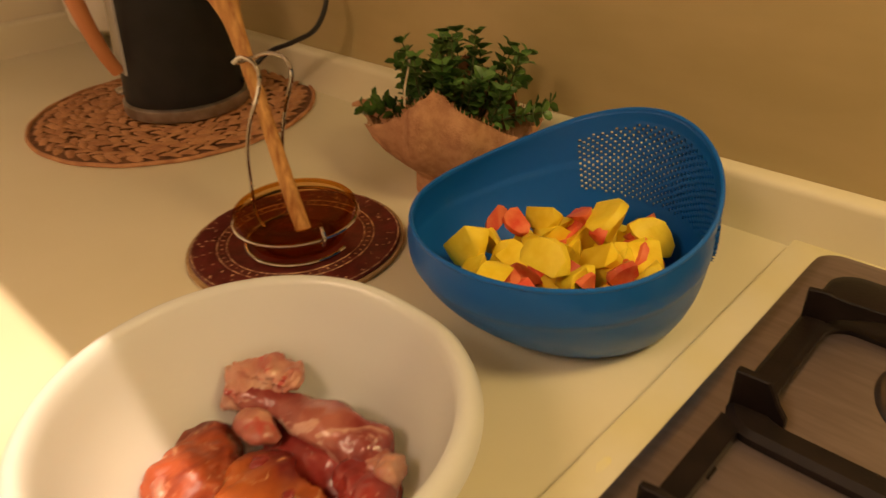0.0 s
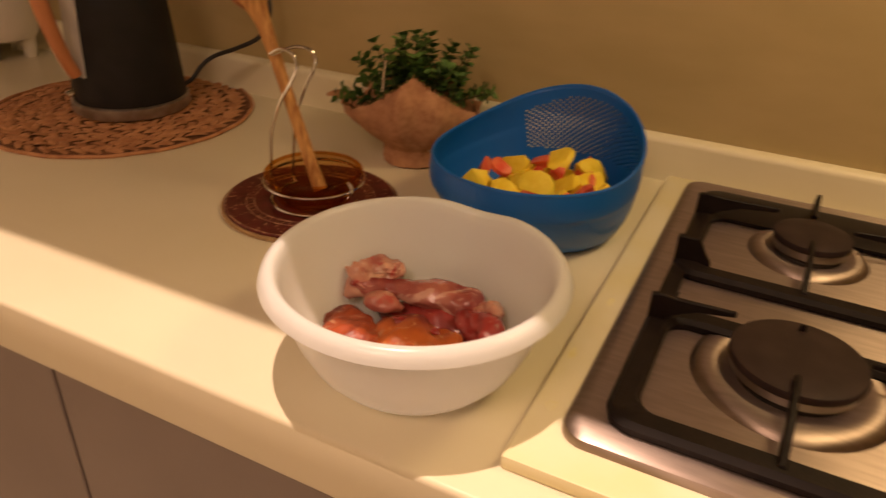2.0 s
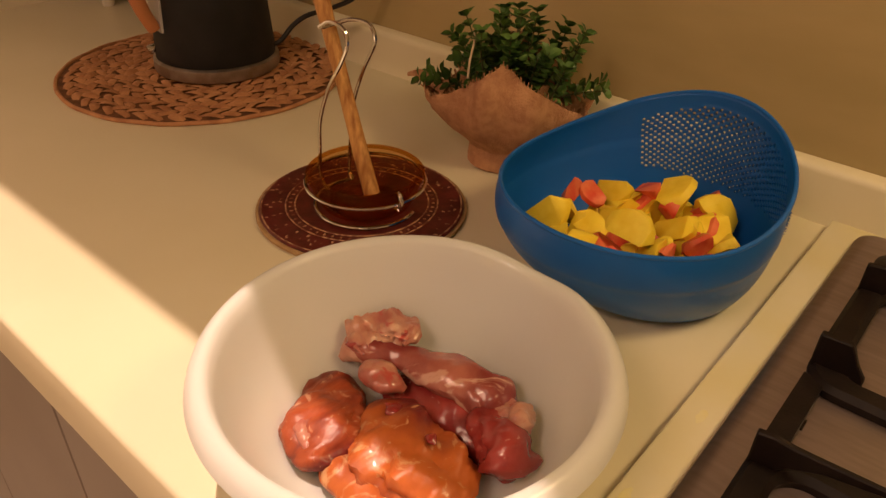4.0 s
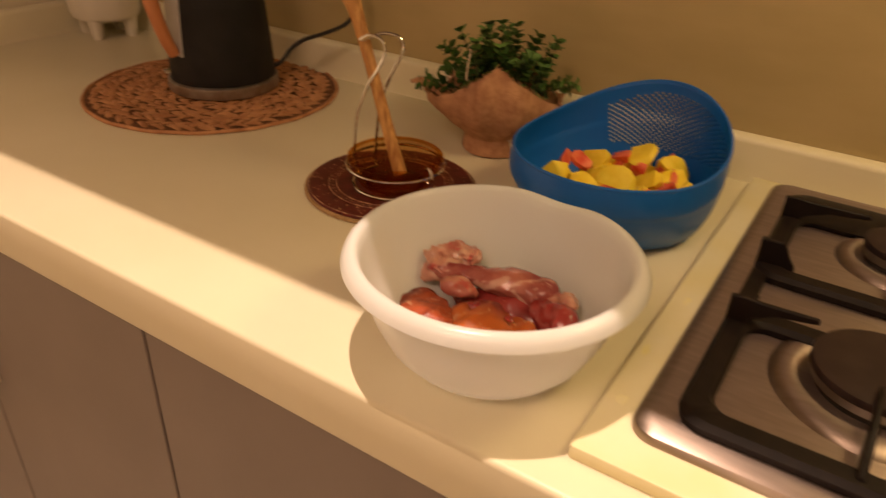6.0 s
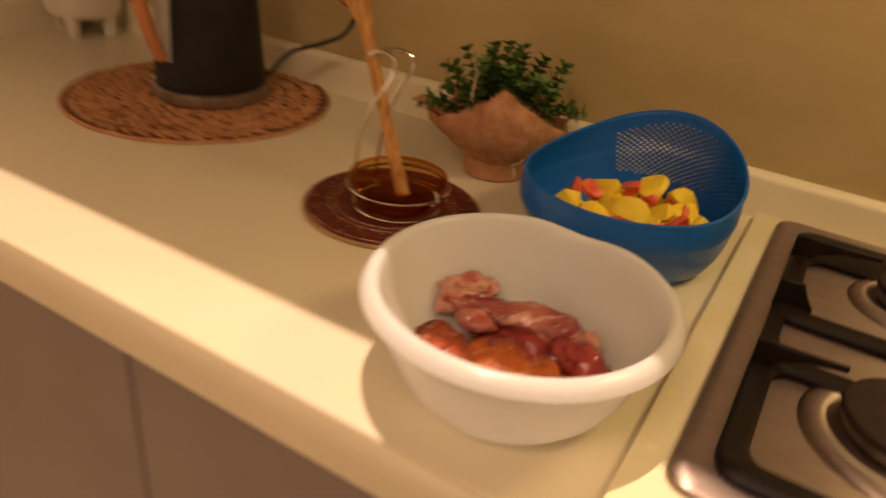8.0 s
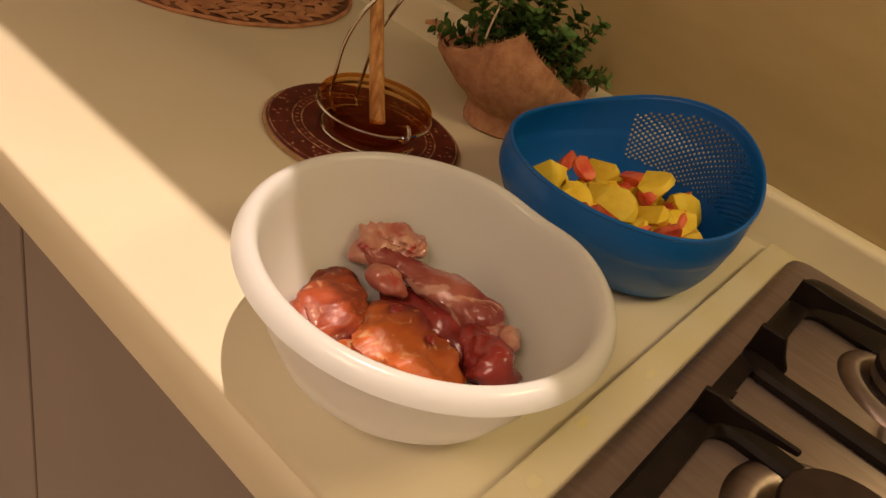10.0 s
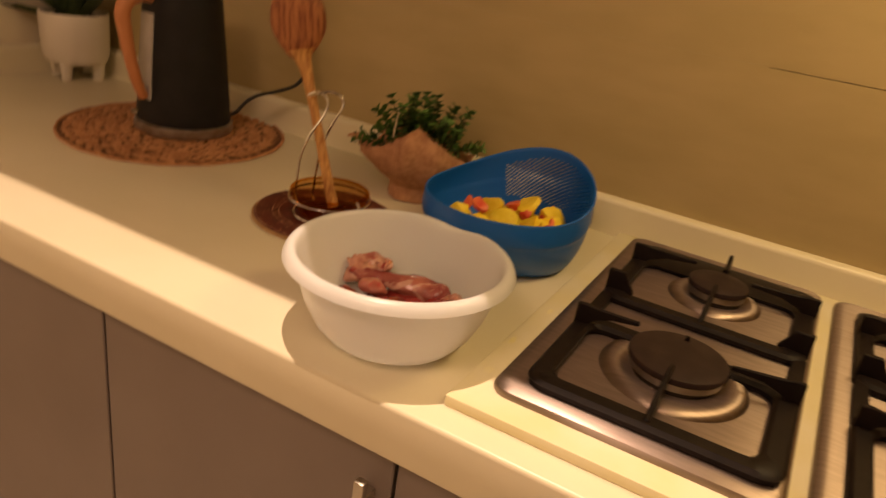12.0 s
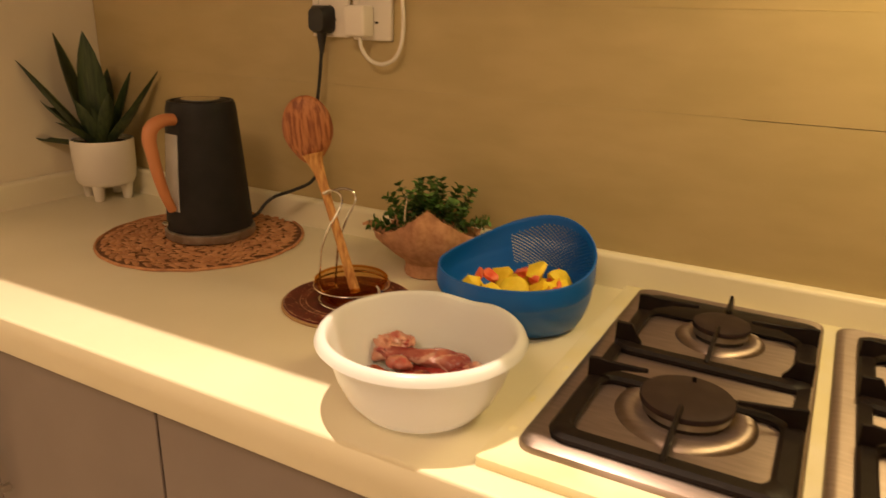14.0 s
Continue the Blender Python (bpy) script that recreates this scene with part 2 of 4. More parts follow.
def lathe(profile, n=48, bm=None, wob=None):
    """Turns a list of (radius, height) round the z axis."""
    bm = bm or bmesh.new()
    rings = []
    for r, z in profile:
        if r < 1e-6:
            rings.append([bm.verts.new((0, 0, z))])
        else:
            rings.append([bm.verts.new((r * math.cos(a) * (1 + (wob(a, z) if wob else 0)), r * math.sin(a) * (1 + (wob(a, z) if wob else 0)), z))
                          for a in (2 * math.pi * i / n for i in range(n))])
    for p, q in zip(rings, rings[1:]):
        for i in range(n):
            j = (i + 1) % n
            if len(p) == 1 and len(q) == 1:
                continue
            if len(p) == 1:
                bm.faces.new((p[0], q[j], q[i]))
            elif len(q) == 1:
                bm.faces.new((p[i], p[j], q[0]))
            else:
                bm.faces.new((p[i], p[j], q[j], q[i]))
    bmesh.ops.recalc_face_normals(bm, faces=bm.faces)
    return bm


def smooth_path(pts, per=6):
    """A Catmull-Rom curve through points of any dimension."""
    P = [np.array(p, float) for p in pts]
    P = [2 * P[0] - P[1]] + P + [2 * P[-1] - P[-2]]
    out = []
    for i in range(1, len(P) - 2):
        for k in range(per):
            t = k / per
            a, b, c, d = P[i - 1:i + 3]
            out.append(0.5 * (2 * b + (c - a) * t + (2 * a - 5 * b + 4 * c - d) * t * t + (3 * b - a - 3 * c + d) * t ** 3))
    out.append(P[-2])
    return out


def tube(pts, radius, n=10, per=6, bm=None, flat=1.0, closed=False, rough=0.0, seed=0, grain=1.0):
    """A swept round bar; radius is a number or one for each point; flat squeezes it sideways."""
    bm = bm or bmesh.new()
    rr = radius if isinstance(radius, (list, tuple)) else [radius] * len(pts)
    path = smooth_path([(*p, r) for p, r in zip(pts, rr)], per)
    side = None
    rings = []
    for i, q in enumerate(path):
        a, b = path[max(i - 1, 0)][:3], path[min(i + 1, len(path) - 1)][:3]
        t = Vector(b - a).normalized()
        if side is None:
            side = t.orthogonal().normalized()
        side = (side - t * side.dot(t)).normalized()
        up = t.cross(side)
        c = Vector(q[:3])
        ring = []
        for k in range(n):
            w = 2 * math.pi * k / n
            v = c + (side * math.cos(w) + up * math.sin(w) * flat) * max(q[3], 1e-5)
            if rough:
                v = v + (v - c) * rough * (noise.noise(v * 40 * grain + Vector((seed * 3.1, 0, 0))) + 0.34 * noise.noise(v * 110 * grain + Vector((0, seed, 0))) + 0.12 * noise.noise(v * 280 * grain))
            ring.append(bm.verts.new(v))
        rings.append(ring)
    for p, q in zip(rings, rings[1:]):
        for k in range(n):
            bm.faces.new((p[k], p[(k + 1) % n], q[(k + 1) % n], q[k]))
    if not closed:
        bm.faces.new(rings[0][::-1])
        bm.faces.new(rings[-1])
    bmesh.ops.recalc_face_normals(bm, faces=bm.faces)
    return bm


def rounded_rect(x0, x1, y0, y1, r, n=6):
    pts = []
    for cx, cy, a0 in ((x1 - r, y1 - r, 0), (x0 + r, y1 - r, 90), (x0 + r, y0 + r, 180), (x1 - r, y0 + r, 270)):
        for k in range(n + 1):
            a = radians(a0 + 90 * k / n)
            pts.append((cx + r * math.cos(a), cy + r * math.sin(a)))
    return pts


def plate(loops, bm=None):
    """Bridges outlines (lists of 3D points, all of one length) and closes the last."""
    bm = bm or bmesh.new()
    rings = [[bm.verts.new(p) for p in lp] for lp in loops]
    for p, q in zip(rings, rings[1:]):
        n = len(p)
        for k in range(n):
            bm.faces.new((p[k], p[(k + 1) % n], q[(k + 1) % n], q[k]))
    return bm, rings


def lift(pts, z):
    return [(x, y, z) for x, y in pts]


def structure(ob, label, category):
    return tagged(ob, label, category, kind="structure")


# ---- the room ----
TOP = 0.90          # worktop
WALL_Y = 0.625      # face of the back wall
LEFT_X = -1.325     # face of the side wall
structure(part("floor", box(LEFT_X - 0.1, 2.4, -2.6, 0.8, -0.1, 0.0), M_FLOOR, smooth=False), "cream polished stone kitchen floor", "floor")
structure(part("ceiling", box(LEFT_X - 0.1, 2.4, -2.6, 0.8, 2.6, 2.7), M_CEIL, smooth=False), "plain white kitchen ceiling", "ceiling")
structure(part("wall_west", box(LEFT_X - 0.1, LEFT_X, -2.6, 0.8, 0, 2.6), M_SIDEWALL, smooth=False), "plain cream painted side wall", "wall")
structure(part("wall_east", box(2.3, 2.4, -2.6, 0.8, 0, 2.6), M_SIDEWALL, smooth=False), "plain cream painted wall", "wall")
structure(part("wall_south", box(LEFT_X, 2.3, -2.6, -2.5, 0, 2.6), M_SIDEWALL, smooth=False), "plain cream painted wall behind the cook", "wall")
wall = structure(part("wall_north", box(LEFT_X, 2.3, WALL_Y + 0.008, 0.8, 0, 2.6), M_GROUT, smooth=False), "beige large-format tiled splashback wall behind the worktop", "wall")
# tiles in courses, the joints recessed
COURSES = [(0.90, 1.1950), (1.1952, 1.3496), (1.3500, 1.66)]
JOINTS = [[-1.323, 0.13, 2.3], [-1.323, 2.3], [-1.323, 2.3]]
for (z0, z1), xs in zip(COURSES, JOINTS):
    for k, (xa, xb) in enumerate(zip(xs, xs[1:])):
        back = 0.0022 if z0 > 1.3 else 0.0          # the top course sits a little deeper
        part("tile", box(xa, xb, WALL_Y + back, WALL_Y + 0.008, z0, z1 - 0.0010 * k), M_WALL, wall, smooth=False)
# unseen block, added to keep the ceiling spot off the back of the worktop
structure(part("shade_bulkhead", box(LEFT_X, 0.26, 0.030, WALL_Y - 0.002, 1.76, 2.6), M_DOOR, smooth=False), "unseen taupe block in place of wall units, shades the worktop's back", "cabinet")
# same unseen blocker over the hobs, pale so that their steel mirrors something brighter
structure(part("hood_casing", box(0.262, 2.3, 0.030, WALL_Y - 0.002, 1.76, 2.6), M_SIDEWALL, smooth=False), "unseen cream block in place of a hood casing, shades the hobs and reflects in their steel", "hood")

# ---- worktop with its upstand ----
structure(part("worktop", box(LEFT_X + 0.002, 2.3, 0.0, 0.62, 0.838, TOP, 0.005, 3), M_COUNTER), "cream solid-surface kitchen worktop with a thick front edge", "worktop")


def upstand(length):
    bm = bmesh.new()
    prof = [(0.0, 0.0), (-0.022, 0.0), (-0.020, 0.006), (-0.0185, 0.02), (-0.018, 0.048), (-0.0172, 0.0525), (-0.0145, 0.0555), (-0.010, 0.057), (0.0, 0.057)]
    ends = [[bm.verts.new((x, y, z)) for y, z in prof] for x in (0, length)]
    for k in range(len(prof)):
        j = (k + 1) % len(prof)
        bm.faces.new((ends[0][k], ends[0][j], ends[1][j], ends[1][k]))
    bm.faces.new(ends[0][::-1]), bm.faces.new(ends[1])
    bmesh.ops.recalc_face_normals(bm, faces=bm.faces)
    return bm


u = structure(part("trim", upstand(2.3 - LEFT_X), M_COUNTER), "cream upstand along the back of the worktop", "upstand")
u.matrix_basis = pose(LEFT_X, WALL_Y - 0.001, TOP)
u = structure(part("trim", upstand(0.60), M_COUNTER), "cream upstand along the side wall", "upstand")
u.matrix_basis = pose(LEFT_X + 0.001, 0.004, TOP, 0, 0, 90)

# raised slab that carries the hobs
slab = structure(part("hob_slab", box(-0.006, 1.3, 0.035, 0.598, TOP - 0.001, TOP + 0.012, 0.003, 2), M_SLAB), "raised cream slab round the gas hobs, stained yellow", "worktop")


def stain(x, y, rx, ry, seed):
    bm = bmesh.new()
    c = bm.verts.new((x, y, TOP + 0.0123))
    ring = []
    for k in range(28):
        a = 2 * math.pi * k / 28
        w = 1 + 0.45 * noise.noise(Vector((math.cos(a) * 1.7, math.sin(a) * 1.7, seed)))
        ring.append(bm.verts.new((x + rx * w * math.cos(a), y + ry * w * math.sin(a), TOP + 0.0123)))
    for k in range(28):
        bm.faces.new((c, ring[k], ring[(k + 1) % 28]))
    return bm


for sx, sy, rx, ry, sd in ((0.008, 0.100, 0.0045, 0.006, 1), (0.002, 0.170, 0.003, 0.010, 4), (0.009, 0.262, 0.003, 0.007, 12)):
    part("stain", stain(sx, sy, rx, ry, sd), M_STAIN, slab, "faint yellow spice stain", smooth=False)

# ---- base cabinets ----
FACE = 0.018
structure(part("plinth", box(LEFT_X + 0.002, 2.3, 0.06, 0.075, 0.0, 0.11), M_DOOR, smooth=False), "taupe plinth under the base cabinets", "plinth")


def cabinet(x0, x1, handles):
    c = thing("base_cabinet", pose(x0, FACE, 0), "taupe laminate base cabinet door unit with satin bar handle", "cabinet", "base cabinets under the worktop")
    w = x1 - x0
    part("body", box(0.001, w - 0.001, 0.021, 0.55, 0.11, 0.836), M_DARK, c, "dark cabinet carcass", smooth=False)
    d = part("door", box(0.0022, w - 0.0022, 0, 0.019, 0.115, 0.830, 0.0015, 1), M_DOOR, c)
    for hx in handles:
        x = hx - x0
        bm = box(x - 0.006, x + 0.006, -0.026, -0.016, 0.53, 0.803, 0.0015, 2)
        hd = part("handle", bm, M_NICKEL, d, "satin nickel bar handle")
        for z in (0.558, 0.775):
            part("foot", box(x - 0.005, x + 0.005, -0.0165, 0.0005, z - 0.006, z + 0.006, 0.001, 1), M_NICKEL, d, "handle foot")
    return c


cabinet(LEFT_X + 0.004, -0.895, [-0.925])
cabinet(-0.895, -0.468, [-0.865])
cabinet(-0.468, -0.037, [-0.062])
cabinet(-0.037, 0.56, [])
cabinet(0.56, 1.16, [])
cabinet(1.16, 1.76, [])


# ---- gas hobs ----
def fin(name, parent, profile, a, b, th=0.0030):
    """An upright iron rib from a to b in plan; profile gives (way along, underside, top) for each station."""
    bm = bmesh.new()
    pa, pb = Vector((*a, 0)), Vector((*b, 0))
    d = (pb - pa).normalized()
    n = Vector((-d.y, d.x, 0)) * th
    sec = []
    for k, lo, hi in profile:
        q = pa.lerp(pb, k)
        w = 1 - 0.35 * k
        sec.append([bm.verts.new(q + n * w + Vector((0, 0, lo))), bm.verts.new(q + n * 0.78 * w + Vector((0, 0, hi))),
                    bm.verts.new(q - n * 0.78 * w + Vector((0, 0, hi))), bm.verts.new(q - n * w + Vector((0, 0, lo)))])
    for p, q in zip(sec, sec[1:]):
        for k in range(4):
            bm.faces.new((p[k], p[(k + 1) % 4], q[(k + 1) % 4], q[k]))
    bm.faces.new(sec[0][::-1]), bm.faces.new(sec[-1])
    bmesh.ops.recalc_face_normals(bm, faces=bm.faces)
    bmesh.ops.bevel(bm, geom=list(bm.edges), offset=0.0010, segments=1, affect="EDGES", clamp_overlap=True)
    return part(name, bm, M_IRON, parent, "iron rib", smooth=False)


def hob(x0):
    """One two-burner steel hob with its iron pan support; x0 is its outer edge."""
    h = thing("gas_hob", pose(x0, 0.067, TOP + 0.012), "brushed steel two-burner gas hob with black cast-iron pan support", "hob", "gas hobs on the slab")
    W, D = 0.268, 0.515
    out = rounded_rect(0, W, 0, D, 0.020)
    bm, rings = plate([lift(out, 0.0), lift(out, 0.0035), lift(rounded_rect(0.0015, W - 0.0015, 0.0015, D - 0.0015, 0.019), 0.0068), lift(rounded_rect(0.006, W - 0.006, 0.006, D - 0.006, 0.016), 0.0088),
                       lift(rounded_rect(0.012, W - 0.012, 0.014, D - 0.014, 0.014), 0.0090)])
    bm.faces.new(rings[-1])
    bmesh.ops.recalc_face_normals(bm, faces=bm.faces)
    part("top_plate", bm, M_STEEL, h)
    cx = 0.144
    for r, cy, flare in ((0.0485, 0.141, 0.076), (0.0358, 0.369, 0.058)):
        bnr = part("burner", lathe([(flare, 0.0088), (flare - 0.001, 0.0105), (flare - 0.005, 0.0135), (flare - 0.010, 0.0148), (r * 1.18, 0.0152), (r * 1.06, 0.0125), (r * 0.9, 0.0120), (r * 0.9, 0.009)], 56), M_STEEL, h, "pressed steel burner cup")
        bnr.location = (cx, cy, 0)
        part("neck", lathe([(r * 0.86, 0.010), (r * 0.86, 0.0178), (r * 0.80, 0.0180)], 48), M_DARK, bnr, "dark burner throat")
        part("ring", lathe([(r * 0.80, 0.0175), (r * 0.95, 0.0178), (r * 0.985, 0.0190), (r * 0.99, 0.0262), (r * 0.94, 0.0275)], 56), M_ALU, bnr, "grey aluminium flame ring")
        part("cap", lathe([(r * 0.985, 0.0268), (r * 1.03, 0.0272), (r * 1.04, 0.0285), (r * 1.04, 0.0315), (r * 1.025, 0.0335), (r * 0.97, 0.0345), (r * 0.5, 0.0352), (0, 0.0354)], 56), M_CAP, bnr, "black enamelled burner cap")
        part("spark_plug", lathe([(0, 0.012), (0.0030, 0.012), (0.0030, 0.022), (0.0016, 0.024), (0, 0.0242)], 12), M_WHITEPL, bnr, "small ceramic spark plug").location = (-r * 0.80, r * 0.85, 0)
    g = part("pan_support", frame_bars(W, D), M_IRON, h, "black cast-iron pan support")
    top, bar = 0.041, 0.0135
    slim = [(0, bar, top + 0.001), (0.14, bar + 0.001, top + 0.002), (0.30, top - 0.016, top), (0.55, top - 0.009, top - 0.0005), (1, top - 0.006, top - 0.001)]
    pin = [(0, bar, 0.022), (0.20, bar + 0.004, 0.030), (0.45, top - 0.014, top - 0.003), (0.7, top - 0.009, top), (1, top - 0.006, top)]
    lug = [(0, bar, top + 0.003), (0.60, bar, top + 0.003), (0.82, bar, 0.029), (1, bar, 0.021)]
    x0b, x1b = 0.0255, W - 0.0055
    fin("rib", g, pin, (cx, 0.026), (cx, 0.108), 0.0036)
    fin("rib", g, pin, (cx, 0.264), (cx, 0.342), 0.0034)
    fin("rib", g, pin, (cx, 0.182), (cx, 0.176), 0.0036)
    fin("rib", g, [(0, bar, top - 0.010), (0.25, bar, top + 0.004), (0.6, top - 0.013, top - 0.002), (1, top - 0.007, top - 0.003)], (cx, 0.466), (cx, 0.408), 0.0034)
    for gx, s in ((x0b, 1), (x1b, -1)):
        fin("rib", g, slim, (gx, 0.163), (cx - s * 0.050, 0.170 if s > 0 else 0.150), 0.0036)
        fin("rib", g, slim, (gx, 0.394), (cx - s * 0.036, 0.402 if s > 0 else 0.385), 0.0034)
        fin("lug", g, lug, (gx, 0.278), (gx + s * 0.034, 0.279), 0.0046)
    return h


def bar_loop(bm, outer, inner, z0, z1):
    """A closed bar with a softened top between two outlines."""
    n = len(outer)
    mix = lambda k, f: (outer[k][0] + (inner[k][0] - outer[k][0]) * f, outer[k][1] + (inner[k][1] - outer[k][1]) * f)
    loops = [[bm.verts.new((*mix(k, f), z)) for k in range(n)] for f, z in ((0.06, z0), (0.0, z1 - 0.004), (0.18, z1), (0.82, z1), (1.0, z1 - 0.004), (0.94, z0))]
    for p, q in zip(loops, loops[1:] + loops[:1]):
        for k in range(n):
            j = (k + 1) % n
            bm.faces.new((p[k], p[j], q[j], q[k]))


def frame_bars(W, D):
    """The iron frame: an outer loop, two rounded openings inside it, standing on small feet."""
    bm = bmesh.new()
    x0, x1, y0, y1 = 0.025, W - 0.005, 0.018, D - 0.042
    bar_loop(bm, rounded_rect(x0, x1, y0, 0.190, 0.022), rounded_rect(x0 + 0.0200, x1 - 0.0240, y0 + 0.023, 0.168, 0.018), 0.0100, 0.0205)
    bar_loop(bm, rounded_rect(x0, x1, 0.254, y1, 0.022), rounded_rect(x0 + 0.0200, x1 - 0.0240, 0.275, 0.399, 0.018), 0.0100, 0.0205)
    for bx in (x0 + 0.001, x1 - 0.0155):
        box(bx, bx + 0.0145, 0.180, 0.264, 0.0102, 0.0175, 0, 1, bm)
    for fx in (x0 + 0.012, x1 - 0.012):
        for fy in (y0 + 0.012, y1 - 0.012, 0.222):
            box(fx - 0.005, fx + 0.005, fy - 0.005, fy + 0.005, 0.0088, 0.0106, 0, 1, bm)
    bmesh.ops.recalc_face_normals(bm, faces=bm.faces)
    return bm


hob(0.022)
hob(0.306)

# ---- white mixing bowl ----
BX, BY = -0.114, 0.110
bowl = thing("mixing_bowl", pose(BX, BY, TOP), "white plastic mixing bowl with a rolled rim and pouring lip", "bowl")
LIP = radians(88)


def spout(a):
    d = math.atan2(math.sin(a - LIP), math.cos(a - LIP))
    return math.exp(-(d / 0.27) ** 2)


def bowl_wob(a, z):
    return 0.030 * spout(a) * max(0, (z - 0.062) / 0.036)


# base, outer wall, the underside of the turned-out rim, its rounded top, inner wall
prof = [(0, 0.002), (0.050, 0.002), (0.053, 0.0), (0.060, 0.0005), (0.074, 0.0075), (0.0862, 0.022), (0.0968, 0.044), (0.1040, 0.066), (0.1072, 0.0830), (0.1080, 0.0885), (0.1092, 0.0912),
        (0.1115, 0.0920), (0.1145, 0.0912), (0.1168, 0.0890), (0.1182, 0.0876), (0.1200, 0.0872), (0.1208, 0.0882), (0.1204, 0.0896), (0.1197, 0.0912), (0.1186, 0.0940), (0.1164, 0.0966), (0.1138, 0.0984),
        (0.1110, 0.0990), (0.1086, 0.0980), (0.1068, 0.0950), (0.1052, 0.0880), (0.1017, 0.070), (0.0942, 0.046), (0.0836, 0.025), (0.071, 0.0105), (0.057, 0.0045), (0.0, 0.0035)]
shell_mesh = lathe(prof, 112, wob=bowl_wob)
for v in shell_mesh.verts:                      # the rim dips at the spout
    if v.co.z > 0.055:
        v.co.z -= 0.0075 * spout(math.atan2(v.co.y, v.co.x)) * min(1, (v.co.z - 0.055) / 0.030)
part("shell", shell_mesh, M_BOWL, bowl)


SLUMP = 0.74          # the soft pieces sag under their weight


def flesh(name, pts, radii, material, label, rough=0.55, flat=0.85, extra=()):
    """A raw chicken piece lying in the bowl."""
    base = Vector(pts[0])
    sag = 0.62 if name == "chicken_thigh" else SLUMP
    t = thing(name, pose(base.x, base.y, TOP + 0.003 + (base.z - TOP - 0.003) * sag), label, "raw chicken", "raw chicken pieces in the white bowl")
    loc = [tuple(Vector(p) - base) for p in pts]
    slump = Matrix.Diagonal((1, 1, sag, 1))
    bm = tube(loc, radii, 44, 16, rough=rough, flat=flat, seed=len(pts) + radii[0] * 900, grain=1.3 if name == "chicken_thigh" else 1.0)
    bm.transform(slump)
    part("flesh", bm, material, t)
    for nm, ep, er, em, el in extra:
        bm = tube([tuple(Vector(p) - base) for p in ep], er, 28, 14, rough=0.85, grain=2.2, seed=er[0] * 700)
        bm.transform(slump)
        part(nm, bm, em, t, el)
    return t


Z = TOP
flesh("chicken_drumstick", [(-0.188, 0.140, Z + 0.050), (-0.180, 0.142, Z + 0.051), (-0.162, 0.148, Z + 0.050), (-0.140, 0.154, Z + 0.049), (-0.115, 0.160, Z + 0.047), (-0.092, 0.165, Z + 0.042), (-0.078, 0.167, Z + 0.036)],
      [0.007, 0.0125, 0.0105, 0.013, 0.0175, 0.0160, 0.005], M_PINK, "raw pink chicken drumstick with an exposed knuckle", 0.38, 1.0,
      extra=(("knuckle", [(-0.194, 0.136, Z + 0.048), (-0.189, 0.142, Z + 0.057), (-0.179, 0.151, Z + 0.062), (-0.166, 0.161, Z + 0.061), (-0.158, 0.166, Z + 0.056)], [0.004, 0.0120, 0.0110, 0.0120, 0.004], M_BONE, "pale knuckle end"),
             ("socket", [(-0.190, 0.130, Z + 0.055), (-0.186, 0.131, Z + 0.058), (-0.182, 0.133, Z + 0.061)], [0.0015, 0.0042, 0.0015], M_DEEP, "dark red cut end"),))
flesh("chicken_wing", [(-0.194, 0.128, Z + 0.036), (-0.190, 0.138, Z + 0.042), (-0.182, 0.150, Z + 0.044), (-0.172, 0.162, Z + 0.042)], [0.004, 0.011, 0.011, 0.005], M_BONE, "pale raw chicken wing joint", 0.6, 1.0)
flesh("chicken_thigh", [(-0.188, 0.122, Z + 0.022), (-0.179, 0.108, Z + 0.027), (-0.166, 0.090, Z + 0.027), (-0.152, 0.072, Z + 0.025), (-0.143, 0.062, Z + 0.019)], [0.009, 0.021, 0.0260, 0.023, 0.009], M_STREAK, "raw chicken thigh with orange-tinted skin", 0.36, 1.0,
      extra=(("skin", [(-0.174, 0.080, Z + 0.045), (-0.163, 0.071, Z + 0.045), (-0.152, 0.062, Z + 0.040)], [0.002, 0.006, 0.002], M_BONE, "pale torn membrane"),))
flesh("chicken_thigh", [(-0.150, 0.122, Z + 0.024), (-0.133, 0.113, Z + 0.027), (-0.108, 0.103, Z + 0.028), (-0.082, 0.100, Z + 0.026), (-0.062, 0.100, Z + 0.020)], [0.011, 0.024, 0.0305, 0.028, 0.011], M_ORANGE, "raw chicken thigh with glossy orange skin", 0.34, 1.0,
      extra=(("clot", [(-0.139, 0.116, Z + 0.0500), (-0.132, 0.115, Z + 0.0520), (-0.125, 0.113, Z + 0.0540)], [0.0015, 0.0042, 0.0015], M_DEEP, "dark red blood spot"),
             ("clot", [(-0.100, 0.110, Z + 0.0568), (-0.096, 0.110, Z + 0.0572), (-0.092, 0.109, Z + 0.0562)], [0.001, 0.0032, 0.001], M_DEEP, "dark red blood spot"),))
flesh("chicken_drumstick", [(-0.088, 0.152, Z + 0.030), (-0.080, 0.149, Z + 0.036), (-0.067, 0.143, Z + 0.036), (-0.055, 0.135, Z + 0.033), (-0.049, 0.130, Z + 0.029)], [0.006, 0.016, 0.019, 0.017, 0.006], M_DEEP, "raw chicken drumstick with dark red meat", 0.5, 1.0,
      extra=(("skin", [(-0.088, 0.158, Z + 0.040), (-0.077, 0.160, Z + 0.047), (-0.064, 0.156, Z + 0.048), (-0.055, 0.149, Z + 0.043)], [0.003, 0.0080, 0.0085, 0.003], M_BONE, "pale torn skin"),))
